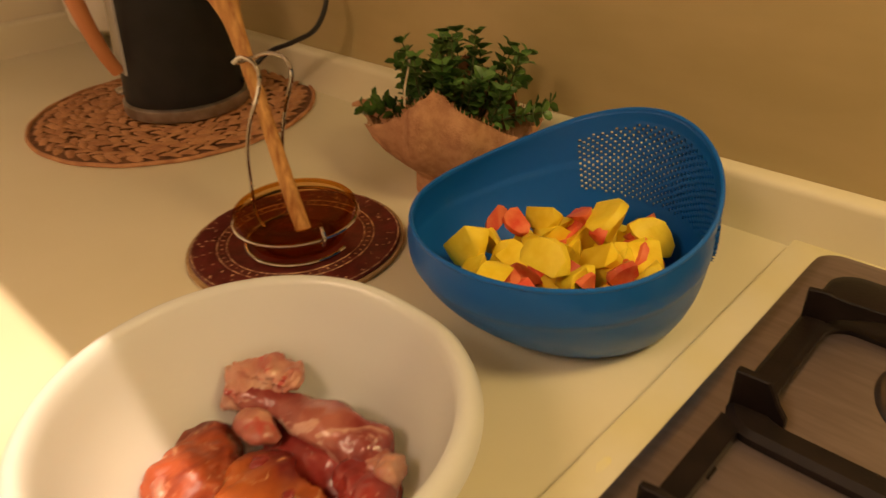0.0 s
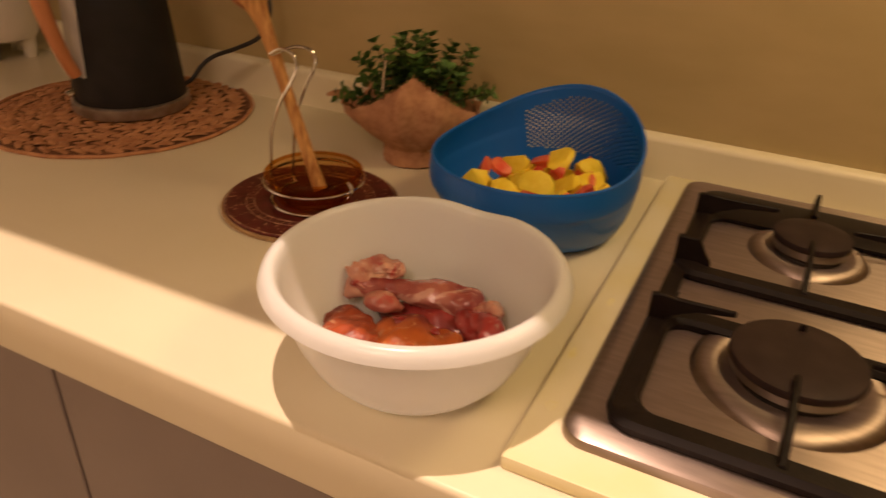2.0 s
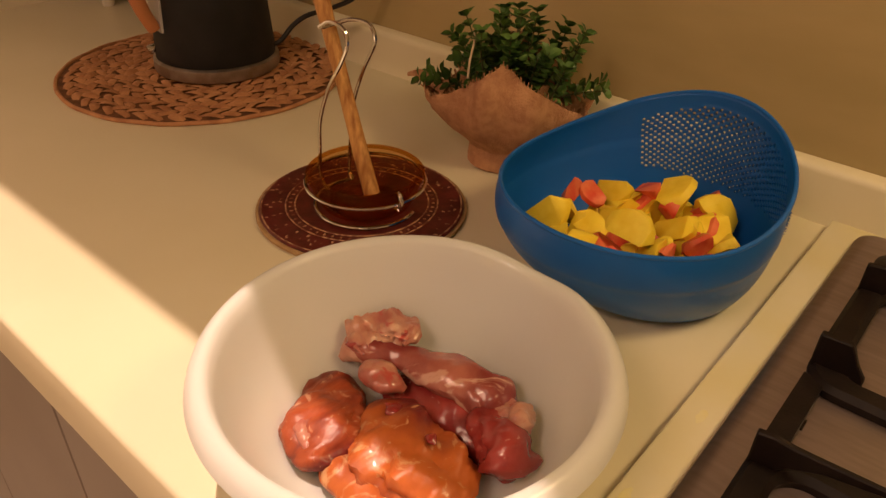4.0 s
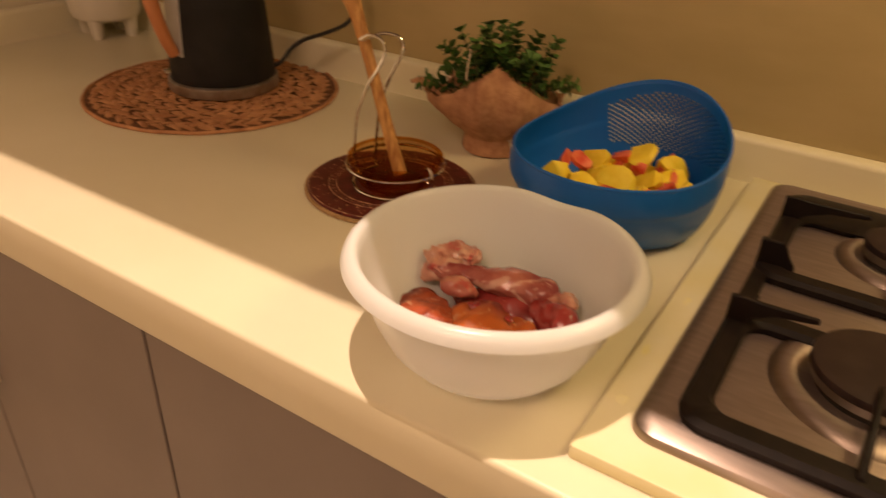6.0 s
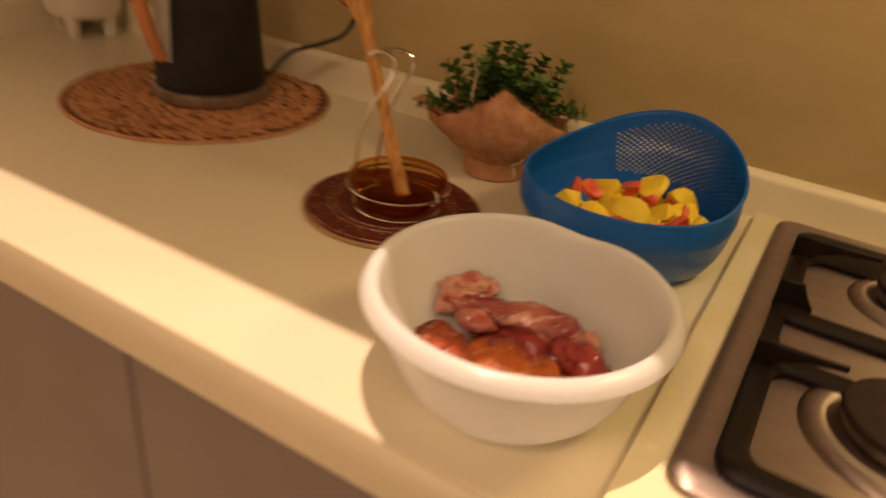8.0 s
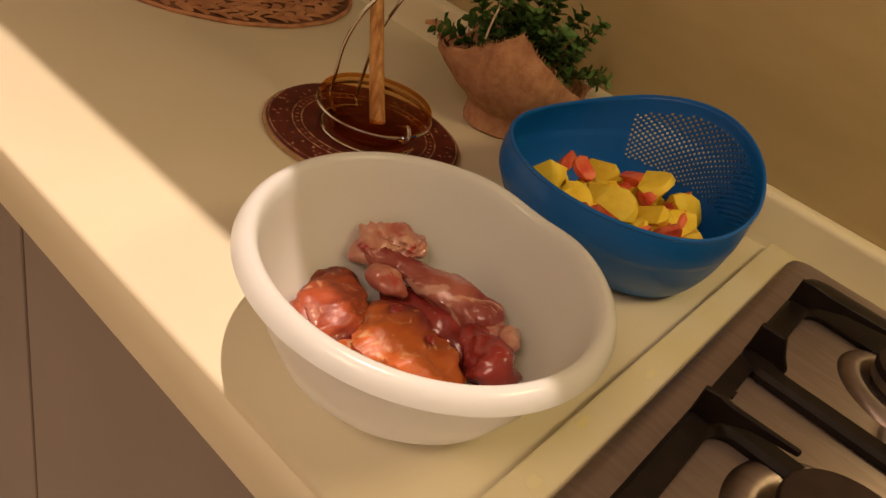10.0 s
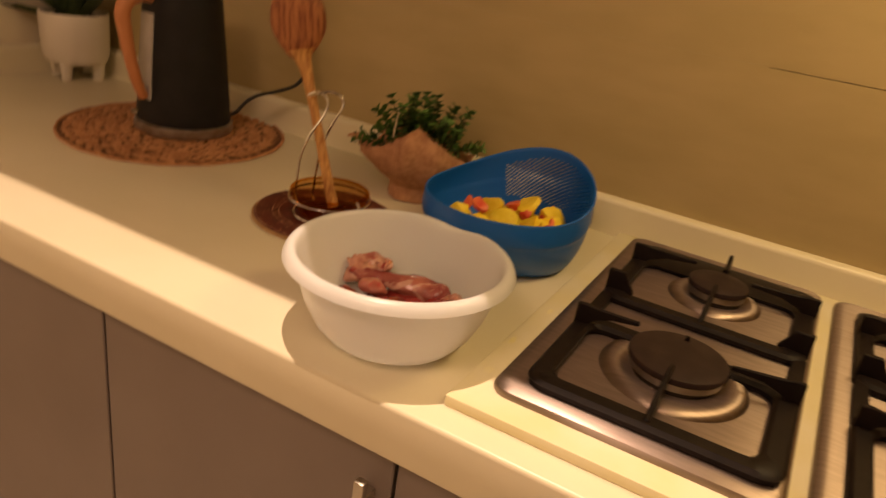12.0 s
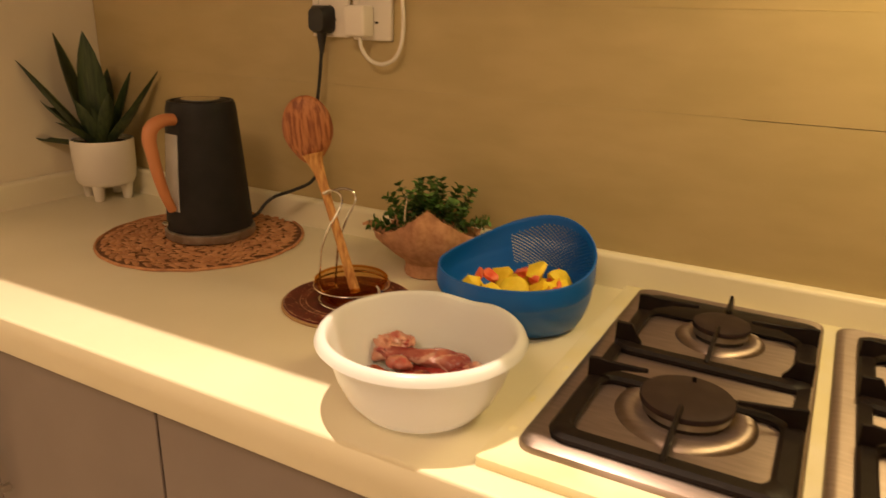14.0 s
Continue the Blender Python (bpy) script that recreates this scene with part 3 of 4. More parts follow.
flesh("chicken_piece", [(-0.173, 0.134, Z + 0.038), (-0.163, 0.131, Z + 0.044), (-0.151, 0.131, Z + 0.044), (-0.141, 0.134, Z + 0.038)], [0.005, 0.0090, 0.0090, 0.004], M_BONE, "pale scrap of raw chicken skin", 0.6, 1.0)
flesh("chicken_piece", [(-0.170, 0.150, Z + 0.016), (-0.150, 0.145, Z + 0.020), (-0.110, 0.148, Z + 0.022), (-0.070, 0.143, Z + 0.017), (-0.055, 0.135, Z + 0.015)], [0.007, 0.014, 0.018, 0.013, 0.005], M_DEEP, "dark red raw chicken piece under the others", 0.3, 1.0)
flesh("chicken_thigh", [(-0.158, 0.084, Z + 0.014), (-0.138, 0.074, Z + 0.018), (-0.108, 0.070, Z + 0.019), (-0.080, 0.077, Z + 0.016), (-0.066, 0.084, Z + 0.013)], [0.006, 0.013, 0.015, 0.013, 0.006], M_ORANGE, "orange-tinted raw chicken thigh at the bottom of the bowl", 0.25, 1.0)

# ---- blue straining bowl ----
SX, SY = -0.118, 0.405
basket = thing("strainer_bowl", pose(SX, SY, TOP), "blue plastic rice-washing bowl with a perforated raised back", "strainer")
HIGH, NT, NU = 1.36, 168, 62


def strainer_point(a, u):
    b = ((1 + math.cos(a - HIGH)) / 2) ** 3.2
    zr = 0.088 + 0.047 * b
    rr = 0.115 - 0.012 * b + 0.004 * math.cos(2 * (a - HIGH)) + 0.009 * max(0, math.cos(a - radians(212))) ** 3 + 0.012 * max(0, math.cos(a - radians(262))) ** 1.5
    rb = 0.052
    if u < 0.16:
        k = u / 0.16
        return (0.020 + rb * k) * 1.0, 0.0
    k = (u - 0.16) / 0.84
    inset = 0.010 * max(0, math.cos((a - radians(222)) * 0.9) if abs(a - radians(222)) < 1.7 else 0)      # the belly swells past the rim at the low end
    rr -= inset * 0.8
    r = (rb + 0.020) + (rr - rb - 0.020) * math.sin(k * math.pi / 2) ** 0.85 + inset * math.sin(math.pi * k ** 1.5) - 0.0012 * (1 - min(1, max(0, (k - 0.68) / 0.05))) * min(1, k * 4)
    return r, zr * (k ** 1.25)


def strainer():
    bm = bmesh.new()
    grid = []
    for j in range(NU + 1):
        row = []
        for i in range(NT):
            a = 2 * math.pi * i / NT
            r, z = strainer_point(a, j / NU)
            # the back leans out a little, the base sits off the middle
            k = z / 0.09
            row.append(bm.verts.new((r * math.cos(a) + 0.012 * (1 - min(k, 1)), r * math.sin(a) + 0.006 * (1 - min(k, 1)), z)))
        grid.append(row)
    bm.faces.new(grid[0][::-1])
    for j in range(NU):
        for i in range(NT):
            q = (i + 1) % NT
            vs = (grid[j][i], grid[j][q], grid[j + 1][q], grid[j + 1][i])
            a = 2 * math.pi * (i + 0.5) / NT
            d = math.degrees(math.atan2(math.sin(a - HIGH), math.cos(a - HIGH)))
            low = 35 + 5 * (d / 50) ** 2 - 0.04 * d
            if (i + j) % 2 == 0 and abs(d + 10) < 54 and low < j < NU - 4 - 4.0 * (abs(d + 10) / 54) ** 2:
                c = sum((v.co for v in vs), Vector()) / 4
                mids = []
                for k in range(4):
                    mids += [vs[k].co.copy(), (vs[k].co + vs[(k + 1) % 4].co) / 2]
                rad = 0.52 * min((vs[0].co - vs[1].co).length, (vs[1].co - vs[2].co).length, 0.0042)
                hole = [bm.verts.new(c + (p - c).normalized() * rad) for p in mids]
                for k in range(4):
                    v, w = vs[k], vs[(k + 1) % 4]
                    h0, h1, h2 = hole[2 * k], hole[2 * k + 1], hole[(2 * k + 2) % 8]
                    bm.faces.new((v, w, h1)), bm.faces.new((v, h1, h0)), bm.faces.new((w, h2, h1))
            else:
                bm.faces.new(vs)
    bmesh.ops.recalc_face_normals(bm, faces=bm.faces)
    return bm


ob = part("shell", strainer(), M_BLUE, basket)
sol = ob.modifiers.new("wall", "SOLIDIFY")
sol.thickness, sol.offset, sol.use_even_offset = 0.0026, -1, False
# rolled edge along the rim
pts = []
for i in range(0, 96):
    a = 2 * math.pi * i / 96
    r, z = strainer_point(a, 1.0)
    pts.append(((r - 0.001) * math.cos(a), (r - 0.001) * math.sin(a), z))
pts.append(pts[0])
part("rim", tube(pts, 0.0019, 8, 2, closed=True), M_BLUE, basket)


def chunk(kind, x, y, z, size, turn, seed, material, label):
    """A cut piece: a faceted wedge with softened edges."""
    rng = random.Random(seed)
    bm = bmesh.new()
    wid, cut = rng.uniform(0.36, 0.55), rng.uniform(-0.25, 0.15)
    for k in range(7):
        a = radians(-82 + 164 * k / 6)
        for zz in (-wid, wid):
            bm.verts.new((math.cos(a) * rng.uniform(0.95, 1.03), math.sin(a) * rng.uniform(0.95, 1.03), zz * rng.uniform(0.20, 0.50)))
    for half in (-0.78, 0.78):
        for zz in (-wid, wid):
            bm.verts.new((cut, half * rng.uniform(0.8, 1.0), zz * rng.uniform(1.1, 1.5)))
    res = bmesh.ops.convex_hull(bm, input=bm.verts)
    bmesh.ops.delete(bm, geom=[v for v in bm.verts if not v.link_faces], context="VERTS")
    bmesh.ops.dissolve_limit(bm, angle_limit=radians(14), verts=bm.verts, edges=bm.edges)
    bmesh.ops.bevel(bm, geom=list(bm.edges), offset=0.018, segments=2, affect="EDGES", clamp_overlap=True)
    bmesh.ops.scale(bm, vec=(size, size, size), verts=bm.verts)
    ob = part(kind, bm, material)
    ob.matrix_basis = pose(x, y, z, *turn)
    return tagged(ob, label, "fruit", "cut fruit in the blue bowl")


rng = random.Random(5)
YEL = [(-0.154, 0.421, 0.966, 0.0142), (-0.179, 0.350, 0.962, 0.0180), (-0.170, 0.371, 0.955, 0.0104), (-0.156, 0.325, 0.955, 0.0177), (-0.128, 0.328, 0.952, 0.0161), (-0.105, 0.353, 0.966, 0.0203), (-0.128, 0.392, 0.960, 0.0197), (-0.089, 0.397, 0.958, 0.0167), (-0.107, 0.441, 0.964, 0.0179), (-0.073, 0.448, 0.953, 0.0175), (-0.061, 0.426, 0.955, 0.0151), (-0.044, 0.414, 0.950, 0.0152), (-0.057, 0.379, 0.945, 0.0132), (-0.090, 0.343, 0.945, 0.0123), (-0.123, 0.322, 0.943, 0.0133), (-0.081, 0.378, 0.947, 0.0118), (-0.152, 0.364, 0.948, 0.0120)]
REDS = [(-0.173, 0.382, 0.963, 0.0105), (-0.160, 0.395, 0.958, 0.0112), (-0.132, 0.438, 0.958, 0.0114), (-0.087, 0.454, 0.957, 0.0129), (-0.100, 0.431, 0.950, 0.0116), (-0.077, 0.364, 0.946, 0.0099), (-0.063, 0.395, 0.948, 0.0101), (-0.107, 0.336, 0.946, 0.0077), (-0.095, 0.377, 0.945, 0.0098)]
for k, (x, y, z, sz) in enumerate(YEL):
    turn = (rng.uniform(-70, 70), rng.uniform(-70, 70), rng.uniform(0, 360))
    chunk("fruit_chunk", x, y, z - 0.004, min(sz * 1.28, 0.0225), turn, 40 + k, M_POTATO, "yellow cut fruit chunk with flat knife faces")
for k, (x, y, z, sz) in enumerate(REDS):
    turn = (rng.uniform(-60, 60), rng.uniform(-60, 60), rng.uniform(0, 360))
    chunk("fruit_chunk", x, y, z + 0.004, sz * 1.30, turn, 80 + k, M_RED, "red cut fruit chunk between yellow ones")
for k in range(36):
    a, r = rng.uniform(0, 6.28), 0.058 * math.sqrt(rng.random())
    chunk("fruit_chunk", -0.112 + r * math.cos(a), 0.402 + r * math.sin(a), 0.930 + 0.014 * rng.random(), 0.021, (rng.uniform(-60, 60), rng.uniform(-60, 60), rng.uniform(0, 360)), 120 + k,
          M_POTATO if k % 3 else M_RED, "cut fruit chunk lower in the heap")

# ---- coaster, jar, wire holder and spoon ----
CX, CY = -0.366, 0.312
coaster = thing("round_trivet", pose(CX, CY, TOP), "round maroon glazed trivet with tan ring motif and cork base", "trivet")
part("base", lathe([(0, 0.0), (0.102, 0.0), (0.1035, 0.0015), (0.1035, 0.0045), (0.102, 0.005), (0, 0.005)], 72), M_CORK, coaster, "cork base with a pale edge")
part("plate", lathe([(0.100, 0.005), (0.1005, 0.0065), (0.099, 0.0078), (0.060, 0.0078), (0.058, 0.0072), (0, 0.0072)], 72), M_COASTER, coaster)
for rr, w in ((0.0655, 0.0010), (0.0745, 0.0010), (0.0980, 0.0009)):
    part("ring", lathe([(rr - w, 0.0076), (rr - w * 0.5, 0.0083), (rr + w * 0.5, 0.0083), (rr + w, 0.0076)], 72), M_MOTIF, coaster, "worn tan ring")
bm = bmesh.new()
for k in range(54):                              # beads between the two rings
    a = 2 * math.pi * k / 54
    m = Matrix.Translation((0.070 * math.cos(a), 0.070 * math.sin(a), 0.0078)) @ Matrix.Rotation(a, 4, "Z") @ Matrix.Diagonal((0.0022, 0.0014, 0.0007, 1))
    bmesh.ops.create_icosphere(bm, subdivisions=1, radius=1, matrix=m)
tagged(part("beading", bm, M_MOTIF, coaster, "ring of small tan beads"), kind="stuff")
rng = random.Random(3)
bm = bmesh.new()
for k in range(110):
    a, r = rng.uniform(0, 6.283), rng.uniform(0.079, 0.095)
    c = Vector((r * math.cos(a), r * math.sin(a), 0.0078))
    m = Matrix.Translation(c) @ Matrix.Rotation(a + rng.uniform(-0.5, 0.5), 4, "Z")
    s = rng.uniform(0.0009, 0.0021)
    vs = [bm.verts.new(m @ Vector(p)) for p in ((-s, -s * 0.6, 0), (s, -s * 0.6, 0), (s, s * 0.6, 0), (-s, s * 0.6, 0), (0, 0, 0.0005))]
    for q in range(4):
        bm.faces.new((vs[q], vs[(q + 1) % 4], vs[4]))
tagged(part("speckle", bm, M_MOTIF, coaster, "tan speckles", smooth=False), kind="stuff")

JX, JY, JZ = -0.359, 0.311, TOP + 0.0084
jar = thing("glass_jar", pose(JX, JY, JZ), "small amber-brown glass bowl on the trivet", "glass bowl")
part("glass", lathe([(0, 0), (0.036, 0), (0.043, 0.004), (0.049, 0.014), (0.0535, 0.028), (0.0565, 0.0335), (0.0567, 0.036), (0.0545, 0.0365), (0.0515, 0.034), (0.0475, 0.022), (0.041, 0.0085), (0.032, 0.005), (0, 0.0045)], 64), M_GLASS, jar)
part("lip", lathe([(0.0532 + 0.0026 * math.cos(a), 0.0362 + 0.0022 * math.sin(a)) for a in (2 * math.pi * k / 12 for k in range(13))], 64), M_GLASS, jar, "thick rounded amber lip")
part("foot_ring", lathe([(0.030, 0.0004), (0.034, 0.0002), (0.0355, 0.0016), (0.034, 0.0030), (0.031, 0.0024)], 56), M_GLASS, jar, "amber foot ring")
holder = thing("wire_holder", pose(JX, JY, JZ), "bent chrome wire carrier round the amber glass bowl", "wire holder")
ring = [(0.0575 * math.cos(a), 0.0575 * math.sin(a), 0.026) for a in (2 * math.pi * k / 28 for k in range(28))]
part("hoop", tube(ring + [ring[0]], 0.0019, 8, 2, closed=True), M_CHROME, holder)
ring = [(0.050 * math.cos(a), 0.050 * math.sin(a), 0.0018) for a in (math.pi * 0.85 + 1.25 * math.pi * k / 24 for k in range(25))]
part("foot", tube(ring, 0.0019, 8, 2), M_CHROME, holder)
part("clip", tube([(0.050, -0.012, 0.020), (0.058, -0.014, 0.022), (0.061, -0.014, 0.030), (0.057, -0.013, 0.037), (0.051, -0.010, 0.034)], 0.0019, 8, 5), M_CHROME, holder)
left = [(-0.413, 0.300, 0.928), (-0.411, 0.300, 0.955), (-0.407, 0.300, 0.985), (-0.393, 0.300, 1.019), (-0.376, 0.302, 1.047), (-0.368, 0.303, 1.066), (-0.373, 0.303, 1.078), (-0.387, 0.301, 1.081), (-0.400, 0.300, 1.074)]
right = [(-0.408, 0.335, 0.928), (-0.405, 0.335, 0.955), (-0.399, 0.335, 0.992), (-0.384, 0.335, 1.029), (-0.368, 0.334, 1.056), (-0.365, 0.333, 1.068), (-0.371, 0.331, 1.077), (-0.385, 0.325, 1.079), (-0.396, 0.316, 1.075), (-0.400, 0.303, 1.073)]
for pts in (left, right):
    part("handle_wire", tube([(x - JX, y - JY, z - JZ) for x, y, z in pts], 0.0019, 8, 6), M_CHROME, holder, "looped wire handle")
for y in (0.300, 0.335):
    part("strut", tube([(-0.413 - JX + (0.005 if y > 0.31 else 0), y - JY, 0.0195), (-0.409 - JX, y - JY, 0.008), (-0.402 - JX, (y - JY) * 0.9, 0.0015)], 0.0019, 8, 4), M_CHROME, holder, "wire strut")

spoon = thing("wooden_spoon", pose(-0.352, 0.312, 0.921), "wooden spoon with a dark stained bowl standing in glass", "spoon")
hp = [(-0.352, 0.312, 0.921), (-0.366, 0.313, 0.957), (-0.396, 0.317, 1.034), (-0.420, 0.320, 1.095), (-0.431, 0.321, 1.118), (-0.434, 0.321, 1.128)]
part("handle", tube([(x + 0.352, y - 0.312, z - 0.921) for x, y, z in hp], [0.0080, 0.0076, 0.0068, 0.0082, 0.0130, 0.0175], 14, 6, flat=0.75), M_SPOON, spoon, "pale wooden handle")


def spoon_bowl():
    bm = bmesh.new()
    bmesh.ops.create_uvsphere(bm, u_segments=32, v_segments=20, radius=1)
    for v in bm.verts:
        x, y, z = v.co
        w = 0.0385 * (1 + 0.06 * z) * (1 if z > -0.2 else 1 - 0.28 * (-z - 0.2))
        yy = y * 0.017
        if y < 0:
            yy = -0.004 * (-y) + 0.010 * max(0, 1 - (x * x + z * z) * 1.15)
        v.co = (x * w, -yy, z * 0.053)
    bmesh.ops.recalc_face_normals(bm, faces=bm.faces)
    return bm


head = part("bowl", spoon_bowl(), M_SPOONHEAD, spoon, "dark stained spoon bowl")
head.matrix_basis = pose(-0.443 + 0.352, 0.322 - 0.312, 1.162 - 0.921, 4, -4, 30)

# ---- woven mat and kettle ----
KX, KY = -0.806, 0.428
placemat = thing("placemat", pose(KX, KY, TOP), "round woven water-hyacinth placemat under the kettle", "placemat")
# added disc under the strands; its dark colour stands for shade in the gaps
part("backing", lathe([(0, 0.0), (0.190, 0.0), (0.1955, 0.001), (0.1955, 0.0025), (0.190, 0.003), (0, 0.003)], 80), M_WEAVE_GAP, placemat, "backing disc coloured dark as the shade between the strands")
rng = random.Random(11)


def strand(bm, c, ang, ln, wd, hgt, tilt):
    m = Matrix.Translation(c) @ Matrix.Rotation(ang, 4, "Z") @ Matrix.Rotation(tilt, 4, "X")
    rows = []
    for i in range(5):
        t = i / 4 * 2 - 1
        rows.append([bm.verts.new(m @ Vector((ln * t, wd * s * (1 - 0.45 * t * t), hgt * (1 - t * t) * (1 - 0.35 * s * s) - 0.0006 * abs(s)))) for s in (-1, -0.4, 0.4, 1)])
    for p, q in zip(rows, rows[1:]):
        for k in range(3):
            bm.faces.new((p[k], p[k + 1], q[k + 1], q[k]))


r = 0.016
while r < 0.190:
    bm = bmesh.new()
    n = max(7, int(2 * math.pi * r / 0.0215))
    for k in range(n):
        a = 2 * math.pi * (k + rng.uniform(-0.10, 0.10)) / n
        for s, off in ((1, -0.0062), (-1, 0.0062)):
            q = r + off + rng.uniform(-0.001, 0.001)
            strand(bm, Vector((q * math.cos(a + s * 1.5 / n), q * math.sin(a + s * 1.5 / n), 0.003 + rng.uniform(0, 0.0014))), a + math.pi / 2 + s * rng.uniform(0.42, 0.72),
                   rng.uniform(0.0125, 0.0155), rng.uniform(0.0052, 0.0070), rng.uniform(0.0030, 0.0046), rng.uniform(-0.2, 0.2))
    tagged(part("braid", bm, M_WEAVE, placemat, "braided ring of plant fibre"), kind="stuff")
    r += 0.0258
edge = [(0.1945 * math.cos(a), 0.1945 * math.sin(a), 0.0028 + 0.0006 * math.sin(17 * a)) for a in (2 * math.pi * k / 60 for k in range(60))]
part("edge_cord", tube(edge + [edge[0]], 0.0028, 8, 2, closed=True), M_WEAVE, placemat, "plaited edge cord")

kettle = thing("electric_kettle", pose(-0.800, 0.445, TOP + 0.0066), "matt black electric kettle with a wooden handle on the placemat", "kettle")
KH = 0.262
part("base_ring", lathe([(0, 0), (0.081, 0), (0.0850, 0.002), (0.0862, 0.006), (0.0855, 0.017), (0.081, 0.020), (0, 0.020)], 72), M_ALU, kettle, "steel base ring")
part("body", lathe([(0.0795, 0.015), (0.0815, 0.018), (0.0812, 0.030), (0.0740, 0.130), (0.0645, 0.245), (0.0625, KH - 0.006), (0.0600, KH), (0.054, KH), (0.0525, KH - 0.004), (0, KH - 0.004)], 72), M_KETTLE, kettle)
part("lid", lathe([(0.050, KH - 0.0045), (0.050, KH - 0.002), (0.046, KH + 0.001), (0.038, KH + 0.0015), (0, KH + 0.0015)], 56), M_KETTLE, kettle, "black lid")
part("lid_plate", lathe([(0.036, KH + 0.0012), (0.036, KH + 0.003), (0.034, KH + 0.0035), (0, KH + 0.0035)], 56), M_CHROME, kettle, "polished lid disc")
HA = radians(260)
hpts = [(0.062, 0.232), (0.086, 0.233), (0.110, 0.224), (0.119, 0.205), (0.116, 0.180), (0.108, 0.135), (0.097, 0.095), (0.085, 0.066)]
gx, gy = math.cos(radians(267)), math.sin(radians(267))
part("handle", tube([(r * gx, r * gy, z) for r, z in hpts], [0.011, 0.0115, 0.0125, 0.0125, 0.0115, 0.0105, 0.0095, 0.0085], 16, 6), M_WOODHANDLE, kettle, "light wooden handle")


def gauge():
    bm = bmesh.new()
    rows = []
    for z in np.linspace(0.062, 0.205, 8):
        r = 0.0812 - (z - 0.03) * 0.0775
        rows.append([bm.verts.new((rr * math.cos(HA + a), rr * math.sin(HA + a), z)) for a, rr in ((-0.26, r - 0.002), (-0.24, r + 0.003), (0.26, r + 0.003), (0.28, r - 0.002))])
    for p, q in zip(rows, rows[1:]):
        for k in range(3):
            bm.faces.new((p[k], p[k + 1], q[k + 1], q[k]))
    bm.faces.new(rows[0]), bm.faces.new(rows[-1][::-1])
    bmesh.ops.recalc_face_normals(bm, faces=bm.faces)
    return bm


part("water_gauge", gauge(), M_WINDOW, kettle, "grey translucent water gauge")
sw = part("switch", box(-0.006, 0.008, -0.009, 0.009, -0.004, 0.004, 0.003, 2), M_CHROME, kettle, "small chrome switch")
sw.matrix_basis = pose(0.083 * math.cos(radians(245)), 0.083 * math.sin(radians(245)), 0.032, 0, 12, 252)

# ---- sockets, plugs and cables ----
def socket(x, z):
    s = thing("wall_socket", pose(x, WALL_Y - 0.001, z), "cream plastic wall socket plate on the tiled wall", "socket", "wall sockets")
    part("plate", box(-0.043, 0.043, -0.009, 0, -0.043, 0.043, 0.003, 3), M_WHITEPL, s)
    part("rocker", box(-0.0335, -0.0255, -0.0115, -0.008, 0.012, 0.028, 0.001, 1), M_WHITEPL, s, "small rocker switch")
    for sx, sz in ((0, 0.013), (-0.011, -0.011), (0.011, -0.011)):
        part("slot", box(sx - 0.0035, sx + 0.0035, -0.0094, -0.0085, sz - 0.002, sz + 0.002), M_DARK, s, "dark pin slot", smooth=False)
    return s


socket(-0.621, 1.328)
socket(-0.526, 1.325)
plug = thing("power_plug", pose(-0.633, WALL_Y - 0.010, 1.318), "black moulded power plug with its kettle lead", "plug")
bm, rings = plate([[(x, 0, z) for x, z in rounded_rect(-0.024, 0.024, -0.026, 0.024, 0.012)], [(x, -0.016, z) for x, z in rounded_rect(-0.024, 0.024, -0.026, 0.024, 0.012)],
                   [(x, -0.030, z) for x, z in rounded_rect(-0.017, 0.017, -0.022, 0.018, 0.010)]])
bm.faces.new(rings[-1])
bmesh.ops.recalc_face_normals(bm, faces=bm.faces)
part("body", bm, M_BLACKPL, plug)
part("sleeve", tube([(0, -0.012, -0.022), (0, -0.013, -0.045), (-0.001, -0.013, -0.062)], [0.010, 0.0068, 0.0042], 12, 5), M_BLACKPL, plug, "ribbed strain relief")
lead = [(-0.634, 0.602, 1.262), (-0.640, 0.600, 1.20), (-0.647, 0.596, 1.14), (-0.640, 0.590, 1.085), (-0.628, 0.580, 1.045), (-0.640, 0.566, 1.010), (-0.675, 0.553, 0.990), (-0.712, 0.540, 0.975), (-0.728, 0.526, 0.960), (-0.738, 0.510, 0.940), (-0.752, 0.492, 0.932)]
part("lead", tube([(x + 0.633, y - WALL_Y + 0.010, z - 1.318) for x, y, z in lead], 0.0034, 10, 7), M_BLACKPL, plug, "black kettle lead")
adapter = thing("charger", pose(-0.543, WALL_Y - 0.0105, 1.316), "white plug-in charger with a looped white cable", "charger")
part("body", box(-0.023, 0.023, -0.034, 0, -0.027, 0.028, 0.005, 3), M_WHITEPL, adapter)
lead = [(-0.527, 0.590, 1.290), (-0.524, 0.592, 1.268), (-0.508, 0.596, 1.248), (-0.484, 0.600, 1.242), (-0.460, 0.604, 1.253), (-0.448, 0.608, 1.280), (-0.446, 0.611, 1.320), (-0.452, 0.614, 1.37), (-0.462, 0.616, 1.45), (-0.462, 0.618, 1.60), (-0.462, 0.6185, 1.765)]
part("cable", tube([(x + 0.534, y - WALL_Y + 0.0105, z - 1.316) for x, y, z in lead], 0.0036, 10, 7), M_WCABLE, adapter, "looped white cable")

